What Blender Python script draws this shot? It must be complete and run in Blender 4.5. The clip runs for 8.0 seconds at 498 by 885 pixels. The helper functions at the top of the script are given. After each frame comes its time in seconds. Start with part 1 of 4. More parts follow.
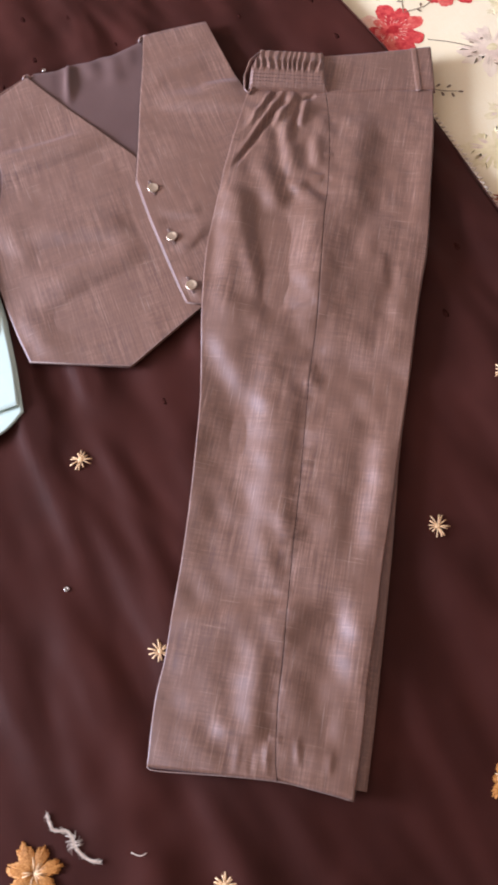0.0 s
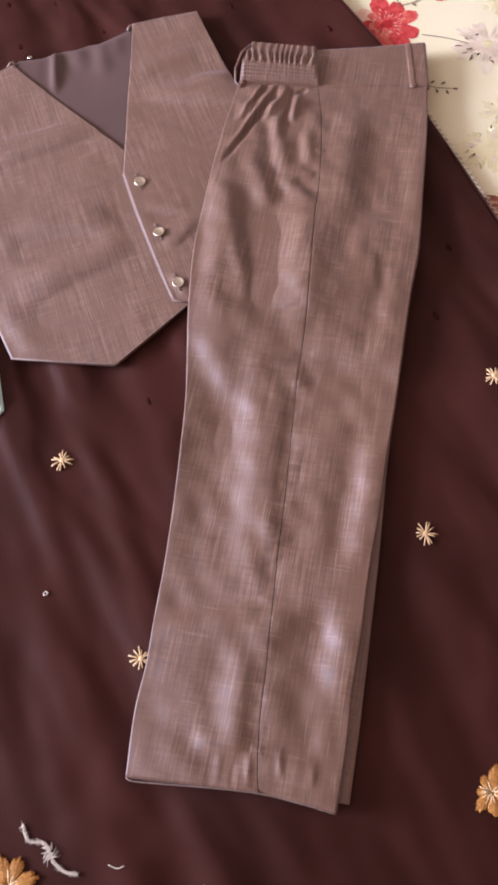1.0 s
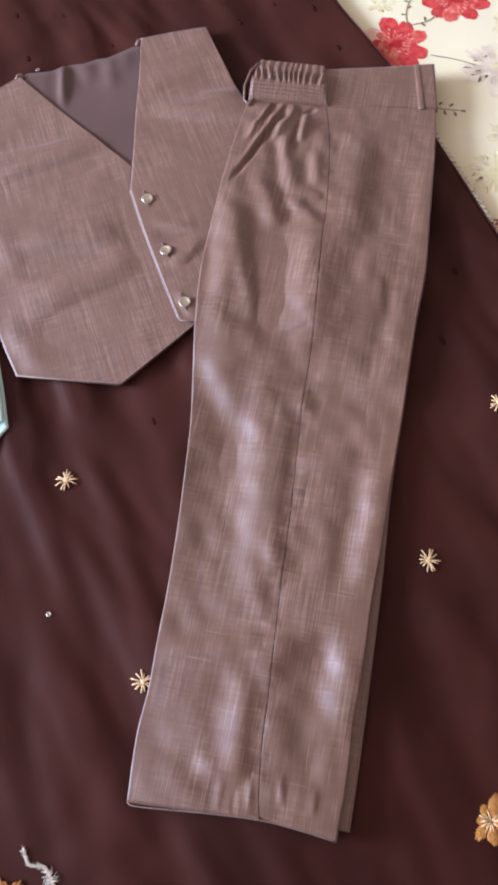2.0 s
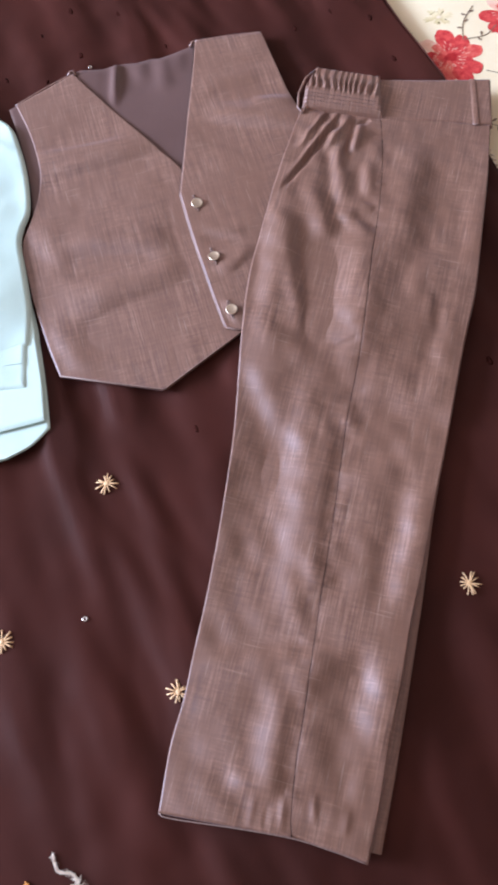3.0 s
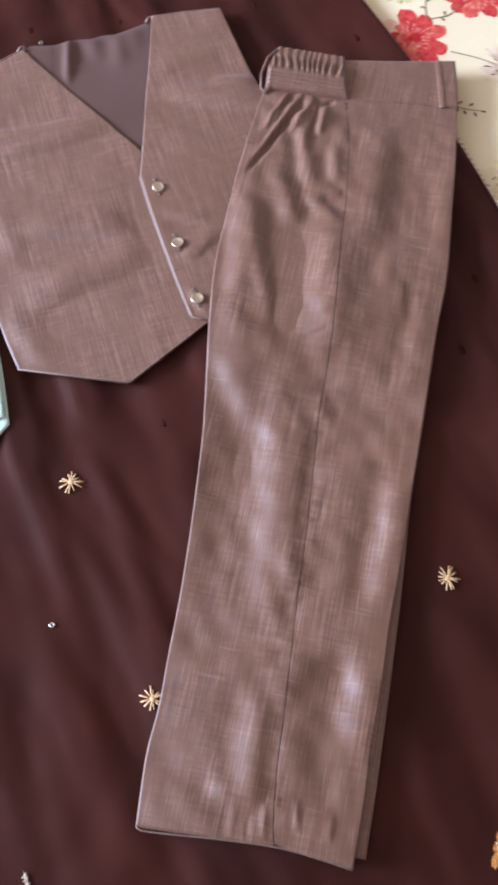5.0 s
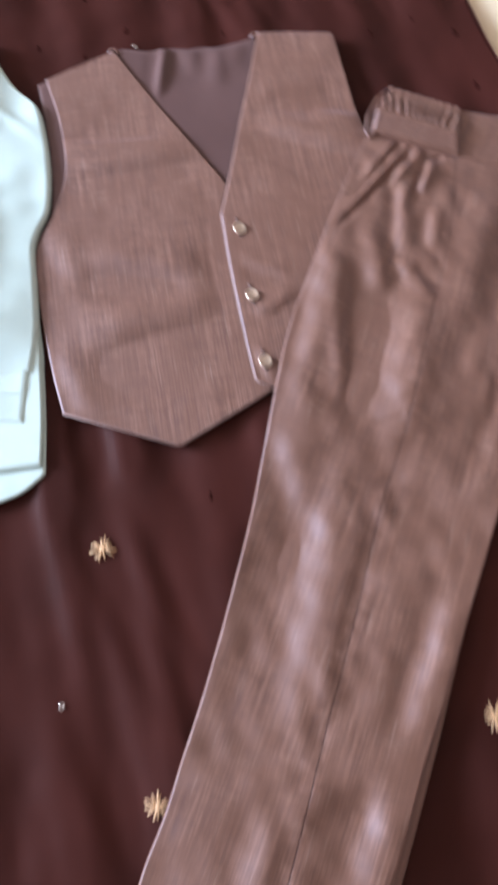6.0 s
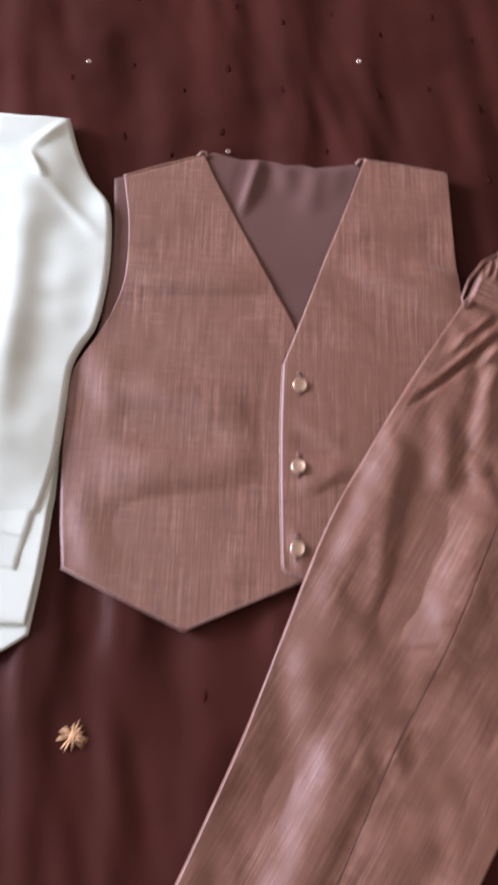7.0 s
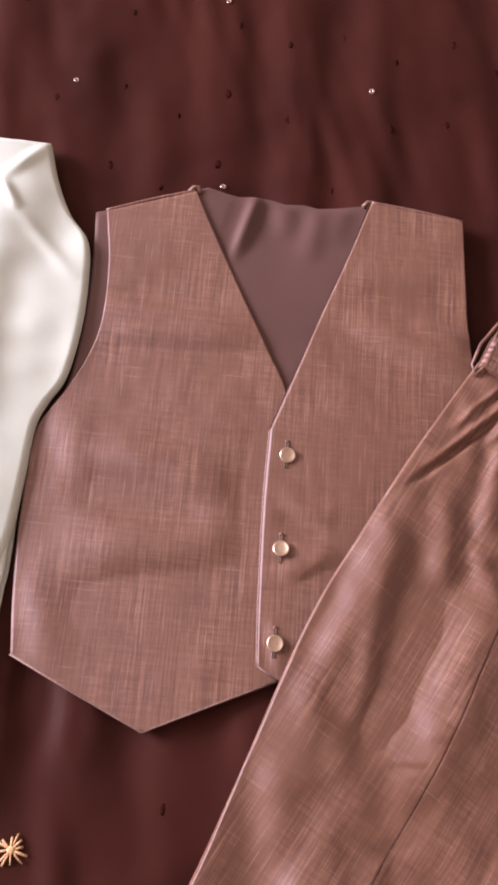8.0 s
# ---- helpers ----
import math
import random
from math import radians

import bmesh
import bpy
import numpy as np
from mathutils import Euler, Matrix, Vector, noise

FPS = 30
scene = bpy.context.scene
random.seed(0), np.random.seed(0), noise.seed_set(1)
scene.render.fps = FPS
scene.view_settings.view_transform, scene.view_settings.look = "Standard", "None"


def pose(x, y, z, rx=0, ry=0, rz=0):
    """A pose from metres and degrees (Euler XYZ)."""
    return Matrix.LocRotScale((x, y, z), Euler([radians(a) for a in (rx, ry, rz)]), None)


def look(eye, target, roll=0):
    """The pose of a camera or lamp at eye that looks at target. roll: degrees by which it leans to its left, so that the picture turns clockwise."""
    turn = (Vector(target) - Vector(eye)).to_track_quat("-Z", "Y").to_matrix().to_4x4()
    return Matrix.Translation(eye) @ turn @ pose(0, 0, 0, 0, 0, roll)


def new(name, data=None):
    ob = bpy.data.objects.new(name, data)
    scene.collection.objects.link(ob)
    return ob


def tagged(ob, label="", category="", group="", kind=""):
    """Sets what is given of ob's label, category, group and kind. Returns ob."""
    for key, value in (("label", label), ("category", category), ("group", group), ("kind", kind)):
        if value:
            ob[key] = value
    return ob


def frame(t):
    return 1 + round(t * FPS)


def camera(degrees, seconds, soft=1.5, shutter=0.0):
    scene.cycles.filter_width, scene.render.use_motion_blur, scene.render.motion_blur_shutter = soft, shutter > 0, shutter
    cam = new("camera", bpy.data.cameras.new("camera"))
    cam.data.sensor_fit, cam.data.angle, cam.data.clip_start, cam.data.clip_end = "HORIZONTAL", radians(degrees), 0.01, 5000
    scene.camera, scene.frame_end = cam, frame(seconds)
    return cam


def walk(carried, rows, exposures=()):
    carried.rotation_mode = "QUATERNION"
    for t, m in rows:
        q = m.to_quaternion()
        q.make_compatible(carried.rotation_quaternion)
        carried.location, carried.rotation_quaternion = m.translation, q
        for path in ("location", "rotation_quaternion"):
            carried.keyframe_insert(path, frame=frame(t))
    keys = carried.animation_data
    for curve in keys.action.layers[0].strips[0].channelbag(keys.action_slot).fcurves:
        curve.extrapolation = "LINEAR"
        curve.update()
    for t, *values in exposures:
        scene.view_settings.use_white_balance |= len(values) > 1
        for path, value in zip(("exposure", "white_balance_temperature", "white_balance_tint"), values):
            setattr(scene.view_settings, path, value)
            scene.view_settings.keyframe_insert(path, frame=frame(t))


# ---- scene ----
cam = camera(30.8, 8.0, 3.3, 1.0)
PATH = [
    (0, (-0.062, -0.48, 0.656), (0.101, 0.397, -1.134), -9.9),
    (0.5, (-0.062, -0.473, 0.654), (0.121, 0.381, -1.145), -8.0),
    (1, (-0.058, -0.464, 0.648), (0.129, 0.381, -1.155), -7.3),
    (2.5, (-0.071, -0.433, 0.661), (0.128, 0.4, -1.146), -4.1),
    (3, (-0.086, -0.423, 0.659), (0.101, 0.409, -1.15), -3.4),
    (3.5, (-0.093, -0.418, 0.653), (0.115, 0.398, -1.161), -2.3),
    (4, (-0.091, -0.419, 0.65), (0.167, 0.385, -1.163), -0.8),
    (4.2, (-0.089, -0.419, 0.652), (0.186, 0.381, -1.161), -0.3),
    (5.5, (-0.108, -0.36, 0.628), (0.174, 0.368, -1.214), 6.7),
    (6, (-0.095, -0.296, 0.619), (0.126, 0.415, -1.237), 8.2),
    (6.5, (-0.083, -0.216, 0.611), (0.078, 0.511, -1.245), 10.6),
    (7, (-0.068, -0.154, 0.591), (0.041, 0.577, -1.268), 11.1),
    (7.5, (-0.056, -0.103, 0.566), (0.044, 0.625, -1.295), 12.6),
    (8, (-0.052, -0.082, 0.552), (0.043, 0.636, -1.313), 12.8),
]
EXPOSURES = [
    (0, 0.44, 6550, 24), (1, 0.40, 6550, 24), (2.5, 0.49, 5780, 13), (3, 0.49, 6050, 20), (4, 0.48, 7600, 32), (5.5, 0.45, 5550, 12),
    (6, 0.44, 6250, 22), (6.5, 0.43, 6550, 31), (7.2, 0.18, 7700, 42), (8, 0.28, 8350, 49)]
walk(cam, [(t, look(eye, target, roll)) for t, eye, target, roll in PATH], EXPOSURES)

# ---- light ----
world = bpy.data.worlds.new("sky")
scene.world = world
world.use_nodes = True
sky = world.node_tree.nodes.new("ShaderNodeTexSky")
sky.sky_type, sky.sun_disc = "NISHITA", False
sky.sun_elevation, sky.sun_rotation = radians(40), radians(90)
world.node_tree.links.new(sky.outputs[0], world.node_tree.nodes["Background"].inputs[0])
world.node_tree.nodes["Background"].inputs[1].default_value = 0.12

# room and window, metres
ROOM = (-5.20, 2.1, -2.6, 3.20, -0.5, 3.40)    # x0 x1 y0 y1 z0 z1
WIN = (0.30, 2.70, 1.05, 2.85)               # y0 y1 z0 z1, in the west wall

day = bpy.data.lights.new("window_daylight", "AREA")
day.shape, day.size, day.size_y, day.energy, day.color = "RECTANGLE", 2.30, 1.70, 800.0, (0.68, 0.84, 1.0)
day_ob = new("window_daylight", day)
day_ob.matrix_world = look((ROOM[0] + 0.01, (WIN[0] + WIN[1]) / 2, (WIN[2] + WIN[3]) / 2), (0.0, (WIN[0] + WIN[1]) / 2, (WIN[2] + WIN[3]) / 2))


# ---- materials ----
class Nodes:
    """A small wrapper: one Principled material and links by name."""

    def __init__(self, name, rough=0.6, spec=0.4, metal=0.0):
        self.mat = bpy.data.materials.new(name)
        self.mat.use_nodes = True
        self.tree = self.mat.node_tree
        self.bsdf = self.tree.nodes["Principled BSDF"]
        self.set(self.bsdf, Roughness=rough, Metallic=metal)
        self.bsdf.inputs["Specular IOR Level"].default_value = spec

    def add(self, kind, **values):
        n = self.tree.nodes.new("ShaderNode" + kind)
        return self.set(n, **values)

    def set(self, n, **values):
        for k, v in values.items():
            n.inputs[k.replace("_", " ")].default_value = v
        return n

    def link(self, a, b):
        self.tree.links.new(a, b)

    def coords(self, scale, turn=0.0):
        c = self.add("TexCoord")
        turned = self.add("Mapping")
        turned.inputs["Rotation"].default_value = (0, 0, radians(turn))
        self.link(c.outputs["Object"], turned.inputs["Vector"])
        m = self.add("Mapping")
        m.inputs["Scale"].default_value = scale
        self.link(turned.outputs[0], m.inputs["Vector"])
        return m.outputs[0]

    def noise(self, scale, turn=0.0, detail=3.0, rough=0.55):
        n = self.add("TexNoise", Scale=1.0, Detail=detail, Roughness=rough)
        self.link(self.coords(scale, turn), n.inputs["Vector"])
        return n.outputs["Fac"]

    def ramp(self, fac, stops):
        r = self.add("ValToRGB")
        while len(r.color_ramp.elements) < len(stops):
            r.color_ramp.elements.new(0.5)
        for e, (p, c) in zip(r.color_ramp.elements, stops):
            e.position, e.color = p, (*c, 1) if len(c) == 3 else c
        self.link(fac, r.inputs[0])
        return r.outputs[0]

    def math(self, op, a, b, c=None):
        m = self.add("Math")
        m.operation = op
        for i, v in enumerate((a, b, c)):
            if v is None:
                continue
            if isinstance(v, (int, float)):
                m.inputs[i].default_value = v
            else:
                self.link(v, m.inputs[i])
        return m.outputs[0]

    def mix(self, fac, a, b, kind="MIX"):
        m = self.add("MixRGB")
        m.blend_type = kind
        for i, v in enumerate((fac, a, b)):
            if isinstance(v, (int, float)):
                m.inputs[i].default_value = v
            elif isinstance(v, tuple):
                m.inputs[i].default_value = (*v, 1)
            else:
                self.link(v, m.inputs[i])
        return m.outputs[0]

    def finish(self, colour=None, bump=None, strength=0.3, depth=0.0004, rough=None):
        if colour is not None:
            if isinstance(colour, tuple):
                self.bsdf.inputs["Base Color"].default_value = (*colour, 1)
            else:
                self.link(colour, self.bsdf.inputs["Base Color"])
        if bump is not None:
            b = self.add("Bump", Strength=strength, Distance=depth)
            self.link(bump, b.inputs["Height"])
            self.link(b.outputs[0], self.bsdf.inputs["Normal"])
        if rough is not None:
            self.link(rough, self.bsdf.inputs["Roughness"])
        return self.mat

    def sheen(self, weight, tint, rough=0.4):
        self.set(self.bsdf, Sheen_Weight=weight, Sheen_Roughness=rough)
        self.bsdf.inputs["Sheen Tint"].default_value = (*tint, 1)


def suiting(name, turn):
    """Brown and lilac-grey slubbed suiting; turn: the lengthwise threads' turn in degrees."""
    n = Nodes(name, 0.55, 0.8)
    n.set(n.bsdf, IOR=1.7)
    n.bsdf.inputs["Specular Tint"].default_value = (0.74, 0.82, 1.0, 1)
    rib = n.noise((820, 14, 1), turn, 1)
    thread = n.noise((1900, 90, 1), turn, 2)
    fine_across = n.noise((90, 1700, 1), turn, 2)
    slub_across = n.noise((16, 420, 1), turn, 2)
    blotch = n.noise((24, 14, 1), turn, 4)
    up = n.math("ADD", n.math("MULTIPLY", rib, 0.60), n.math("MULTIPLY", thread, 0.40))
    across = n.math("ADD", n.math("MULTIPLY", fine_across, 0.6), n.math("MULTIPLY", slub_across, 0.4))
    weave = n.math("ADD", n.math("MULTIPLY", up, 0.63), n.math("MULTIPLY", across, 0.37))
    base = n.ramp(weave, [(0.39, (0.108, 0.036, 0.013)), (0.50, (0.186, 0.073, 0.031)), (0.63, (0.33, 0.168, 0.108))])
    # brown mottling of the dye, which also paints the sheen's dull patches into the colour
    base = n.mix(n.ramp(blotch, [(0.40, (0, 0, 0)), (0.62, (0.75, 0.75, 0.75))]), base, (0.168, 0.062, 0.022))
    light_up = n.ramp(n.noise((900, 26, 1), turn, 1), [(0.66, (0, 0, 0)), (0.78, (0.5, 0.5, 0.5))])
    light_across = n.ramp(n.noise((24, 900, 1), turn, 1), [(0.69, (0, 0, 0)), (0.80, (0.5, 0.5, 0.5))])
    base = n.mix(n.math("MAXIMUM", light_up, light_across), base, (0.44, 0.30, 0.23))
    n.sheen(0.12, (0.70, 0.77, 1.0), 0.50)
    return n.finish(base, weave, 0.42, 0.0006, n.math("MULTIPLY_ADD", weave, 0.2, 0.48))


def satin(name, dark, light, rough=0.4, turn=0.0, sheen=0.2, spec=0.5, wear=9.0):
    n = Nodes(name, rough, spec)
    a = n.noise((wear, wear * 0.6, wear), turn, 4)
    thread = n.noise((1800, 90, 1), turn, 2)
    col = n.mix(n.ramp(a, [(0.35, (0, 0, 0)), (0.65, (1, 1, 1))]), dark, light)
    col = n.mix(n.math("MULTIPLY", thread, 0.25), col, tuple(min(1.0, c * 1.6) for c in light))
    n.sheen(sheen, (0.85, 0.85, 1.0))
    return n.finish(col, thread, 0.25, 0.0002, n.math("MULTIPLY_ADD", a, 0.2, rough - 0.1))


def cotton(name, colour, shade, rough=0.75, scale=1300, spec=0.25):
    n = Nodes(name, rough, spec)
    w1, w2 = n.noise((scale, scale * 0.1, 1), 0, 2), n.noise((scale * 0.1, scale, 1), 0, 2)
    weave = n.math("MULTIPLY", n.math("ADD", w1, w2), 0.5)
    a = n.noise((14, 14, 14), 0, 4)
    col = n.mix(n.math("MULTIPLY", a, 0.6), colour, shade)
    col = n.mix(n.ramp(weave, [(0.4, (0.3, 0.3, 0.3)), (0.6, (0, 0, 0))]), col, shade)
    return n.finish(col, weave, 0.3, 0.0003)


def thread_mat(name, a, b, rough=0.55, scale=700):
    n = Nodes(name, rough, 0.4)
    v = n.noise((scale, scale, scale), 0, 2)
    return n.finish(n.mix(n.ramp(v, [(0.35, (0, 0, 0)), (0.65, (1, 1, 1))]), a, b), v, 0.6, 0.0004)


def metal(name, colour, rough):
    n = Nodes(name, rough, 0.5, 1.0)
    v = n.noise((900, 900, 900), 0, 3)
    return n.finish(n.mix(v, colour, tuple(c * 0.8 for c in colour)), v, 0.08, 0.0002, n.math("MULTIPLY_ADD", v, 0.2, rough - 0.08))


def printed(name, a, b, scale=120, edge=None):
    """Dye on cotton, uneven between two tones."""
    n = Nodes(name, 0.75, 0.25)
    v = n.noise((scale, scale, scale), 0, 4, 0.65)
    w = n.noise((1300, 130, 1), 0, 2)
    return n.finish(n.mix(n.ramp(v, [(0.36, (0, 0, 0)), (0.62, (1, 1, 1))]), a, b), w, 0.3, 0.0003)


def painted(name, colour, scale=3.0, rough=0.8):
    n = Nodes(name, rough, 0.3)
    v = n.noise((scale, scale, scale), 0, 5)
    f = n.noise((220, 220, 220), 0, 3)
    return n.finish(n.mix(v, colour, tuple(c * 0.86 for c in colour)), f, 0.15, 0.001)


def timber(name, a, b, rough=0.45):
    n = Nodes(name, rough, 0.4)
    v = n.noise((2, 60, 60), 0, 5)
    return n.finish(n.mix(n.ramp(v, [(0.3, (0, 0, 0)), (0.7, (1, 1, 1))]), a, b), v, 0.2, 0.001)


LEG_TURN = 30.0
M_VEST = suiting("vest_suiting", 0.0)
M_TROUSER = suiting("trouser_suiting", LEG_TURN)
M_LINING = satin("taupe_lining", (0.100, 0.054, 0.049), (0.128, 0.072, 0.066), 0.40, 0, 0.08, 0.30)
M_DARK = satin("maroon_satin", (0.031, 0.0092, 0.0073), (0.061, 0.0170, 0.0134), 0.50, 5, 0.0, 0.070)
M_DOT = thread_mat("black_thread", (0.027, 0.0072, 0.0056), (0.042, 0.0105, 0.0082), 1.0)
M_DOT.node_tree.nodes["Principled BSDF"].inputs["Specular IOR Level"].default_value = 0.04
M_SHIRT = cotton("mint_cotton", (0.62, 0.78, 0.74), (0.56, 0.71, 0.66))
M_SHEET = cotton("cream_cotton", (0.86, 0.76, 0.58), (0.81, 0.63, 0.38), 0.8, 900)
M_STAR = thread_mat("gold_thread", (0.62, 0.36, 0.17), (0.86, 0.58, 0.35))
M_ORANGE = thread_mat("orange_thread", (0.42, 0.15, 0.028), (0.62, 0.28, 0.075))
M_PALE = thread_mat("pale_thread", (0.60, 0.48, 0.40), (0.80, 0.68, 0.58))
M_SEAM_SHADE = thread_mat("dark_seam_and_shade_thread", (0.040, 0.020, 0.016), (0.075, 0.036, 0.028), 0.9)
# pale stitching and edges; along the waistcoat front it paints a lit rim
M_EDGE = thread_mat("light_edge_thread", (0.20, 0.125, 0.105), (0.30, 0.205, 0.18))
M_TRIM = thread_mat("ivory_trim_thread", (0.74, 0.58, 0.46), (0.88, 0.75, 0.62))
M_BUTTON = metal("pale_gold_metal", (0.90, 0.74, 0.60), 0.36)
M_SEQUIN = metal("silver_sequin", (0.80, 0.74, 0.72), 0.22)
M_RED = printed("red_print", (0.48, 0.020, 0.028), (0.70, 0.085, 0.075), 170)
M_RED_SOFT = printed("soft_red_print", (0.62, 0.060, 0.055), (0.76, 0.17, 0.13), 140)
M_RED_DARK = printed("deep_red_print", (0.36, 0.012, 0.018), (0.52, 0.030, 0.030), 170)
M_PETAL_PALE = printed("pale_petal_print", (0.78, 0.40, 0.30), (0.84, 0.58, 0.45), 90)
M_RED_LIGHT = printed("pale_red_print", (0.72, 0.30, 0.24), (0.78, 0.48, 0.36), 200)
M_DUSTY = printed("dusty_pink_print", (0.68, 0.50, 0.40), (0.82, 0.67, 0.52), 60)
M_OLIVE = printed("olive_print", (0.66, 0.53, 0.29), (0.82, 0.69, 0.45), 50)
M_TAUPE = printed("taupe_print", (0.56, 0.41, 0.31), (0.70, 0.55, 0.42), 60)
M_STEM = printed("brown_stem_print", (0.16, 0.10, 0.07), (0.26, 0.17, 0.11), 90)
M_RUST = printed("rust_print", (0.25, 0.07, 0.04), (0.38, 0.14, 0.08), 120)
M_WALL = painted("cream_wall_paint", (0.31, 0.225, 0.165))
M_CEIL = painted("white_ceiling_paint", (0.50, 0.43, 0.36))
M_FLOOR = painted("terrazzo", (0.22, 0.17, 0.13), 40, 0.4)
M_WOOD = timber("dark_bed_wood", (0.10, 0.05, 0.028), (0.18, 0.09, 0.05))
M_FRAME = painted("white_window_paint", (0.76, 0.75, 0.72), 8, 0.4)
M_GLASS = Nodes("glass", 0.02, 0.5).mat
M_GLASS.node_tree.nodes["Principled BSDF"].inputs["Transmission Weight"].default_value = 1.0


# ---- mesh helpers ----
def place(name, me, material, parent=None, label=""):
    me.materials.append(material)
    ob = new(name, me)
    if parent is not None:
        origin = parent.matrix_world.translation if parent.parent is None else ORIGIN[parent.name]
        me.transform(Matrix.Translation(-origin))
        ob.parent = parent
        ORIGIN[ob.name] = origin
    if label:
        tagged(ob, label)
    return ob


ORIGIN = {}


def part(name, bm, material, parent=None, label="", smooth=True):
    bm.normal_update()
    me = bpy.data.meshes.new(name)
    bm.to_mesh(me)
    bm.free()
    if smooth:
        me.polygons.foreach_set("use_smooth", [True] * len(me.polygons))
    return place(name, me, material, parent, label)


def thing(name, x, y, z, label, category, group="", kind=""):
    ob = new(name)
    ob.location = (x, y, z)
    ob.matrix_world = pose(x, y, z)
    ob.empty_display_size = 0.02
    return tagged(ob, label, category, group, kind)


def box(bm, x0, x1, y0, y1, z0, z1, bevel=0.0):
    made = bmesh.ops.create_cube(bm, size=1.0, matrix=Matrix.LocRotScale(((x0 + x1) / 2, (y0 + y1) / 2, (z0 + z1) / 2), None, (x1 - x0, y1 - y0, z1 - z0)))
    if bevel:
        edges = list({e for v in made["verts"] for e in v.link_edges})
        bmesh.ops.bevel(bm, geom=edges, offset=bevel, segments=3, affect="EDGES", profile=0.5)


def smooth_line(points, n):
    """n points along a smooth curve through the given ones, evenly spaced."""
    p = np.array(points, float)
    if len(p) == 2:
        return p[0] + (p[1] - p[0]) * np.linspace(0, 1, n)[:, None]
    q = np.vstack([2 * p[0] - p[1], p, 2 * p[-1] - p[-2]])
    fine = []
    for i in range(1, len(q) - 2):
        t = np.linspace(0, 1, 24, endpoint=False)[:, None]
        a, b, c, d = q[i - 1], q[i], q[i + 1], q[i + 2]
        fine.append(0.5 * (2 * b + (c - a) * t + (2 * a - 5 * b + 4 * c - d) * t ** 2 + (3 * b - a - 3 * c + d) * t ** 3))
    fine = np.vstack(fine + [p[-1:]])
    s = np.concatenate([[0], np.cumsum(np.linalg.norm(np.diff(fine, axis=0), axis=1))])
    at = np.linspace(0, s[-1], n)
    return np.stack([np.interp(at, s, fine[:, k]) for k in range(p.shape[1])], 1)


def side_line(points, n):
    """Like smooth_line; a None among the points makes a sharp corner at the point before it."""
    runs, run = [], []
    for p in points:
        if p is None:
            runs.append(run)
            run = [run[-1]]
        else:
            run.append(p)
    runs.append(run)
    if len(runs) == 1:
        return smooth_line(points, n)
    if len(runs) == 2:
        counts = [n // 4]
    else:
        size = [sum(math.dist(a, b) for a, b in zip(r, r[1:])) for r in runs]
        counts = [max(2, round(n * q / sum(size))) for q in size[:-1]]
    counts.append(n - sum(counts))
    parts = [smooth_line(r, k + 1)[:-1] for r, k in zip(runs[:-1], counts)]
    return np.vstack(parts + [smooth_line(runs[-1], counts[-1])])


def ramp01(x, a, b):
    t = np.clip((x - a) / (b - a), 0, 1)
    return t * t * (3 - 2 * t)


class Crumple:
    """Sums of seeded waves: a smooth uneven relief, about -1 to 1."""

    def __init__(self, seed, waves, low, high, turn=0.0, spread=math.pi):
        r = np.random.RandomState(seed)
        f = r.uniform(low, high, waves)
        a = radians(turn) + r.uniform(-spread, spread, waves)
        self.kx, self.ky, self.ph = 2 * np.pi * f * np.cos(a), 2 * np.pi * f * np.sin(a), r.uniform(0, 6.28, waves)
        self.w = (low / f) ** 0.8
        self.w /= np.sqrt((self.w ** 2).sum())

    def __call__(self, x, y):
        z = np.zeros_like(x)
        for kx, ky, ph, w in zip(self.kx, self.ky, self.ph, self.w):
            z += w * np.sin(kx * x + ky * y + ph)
        return z


def ridges(x, y, lines):
    """Folds: each line is x0 y0 x1 y1 width height, tapered to its ends; a seventh value lets it widen and die out like a gather."""
    z = np.zeros_like(x)
    for x0, y0, x1, y1, w, h, *gather in lines:
        dx, dy = x1 - x0, y1 - y0
        t = ((x - x0) * dx + (y - y0) * dy) / (dx * dx + dy * dy)
        tc = np.clip(t, 0, 1)
        d2 = (x - x0 - tc * dx) ** 2 + (y - y0 - tc * dy) ** 2
        if gather:
            z += h * np.exp(-d2 / (w * (1 + 1.6 * tc)) ** 2) * (1 - tc) ** 1.1
        else:
            z += h * np.exp(-d2 / w ** 2) * (0.05 + 0.95 * np.sin(np.pi * tc) ** 0.8)
    return z


def swells(x, y, items):
    """Soft tilted patches of slack cloth: each is x0 y0 x1 y1 width slope, an axis and how steeply the cloth turns to the window (+) or from it (-)."""
    z = np.zeros_like(x)
    for x0, y0, x1, y1, w, slope in items:
        half = math.hypot(x1 - x0, y1 - y0) / 2
        ux, uy = ((x1 - x0) / (2 * half), (y1 - y0) / (2 * half))
        nx, ny = (-uy, ux) if uy + 0.1 * ux > 0 else (uy, -ux)
        dx, dy = x - (x0 + x1) / 2, y - (y0 + y1) / 2
        a, b = dx * ux + dy * uy, dx * nx + dy * ny
        z -= 1.65 * slope * b * np.exp(-(b / (1.5 * w)) ** 2 - (a / (half + 1.1 * w)) ** 4)
    return z


def grid_mesh(name, X, Y, Z):
    r, c = X.shape
    v = np.stack([X, Y, Z], -1).reshape(-1, 3)
    i = np.arange(r * c).reshape(r, c)
    f = np.stack([i[:-1, :-1], i[:-1, 1:], i[1:, 1:], i[1:, :-1]], -1).reshape(-1, 4)
    return v, f, i


def mesh_of(name, v, f):
    me = bpy.data.meshes.new(name)
    me.from_pydata(np.asarray(v).tolist(), [], [list(map(int, q)) for q in f])
    me.polygons.foreach_set("use_smooth", [True] * len(me.polygons))
    me.update()
    return me


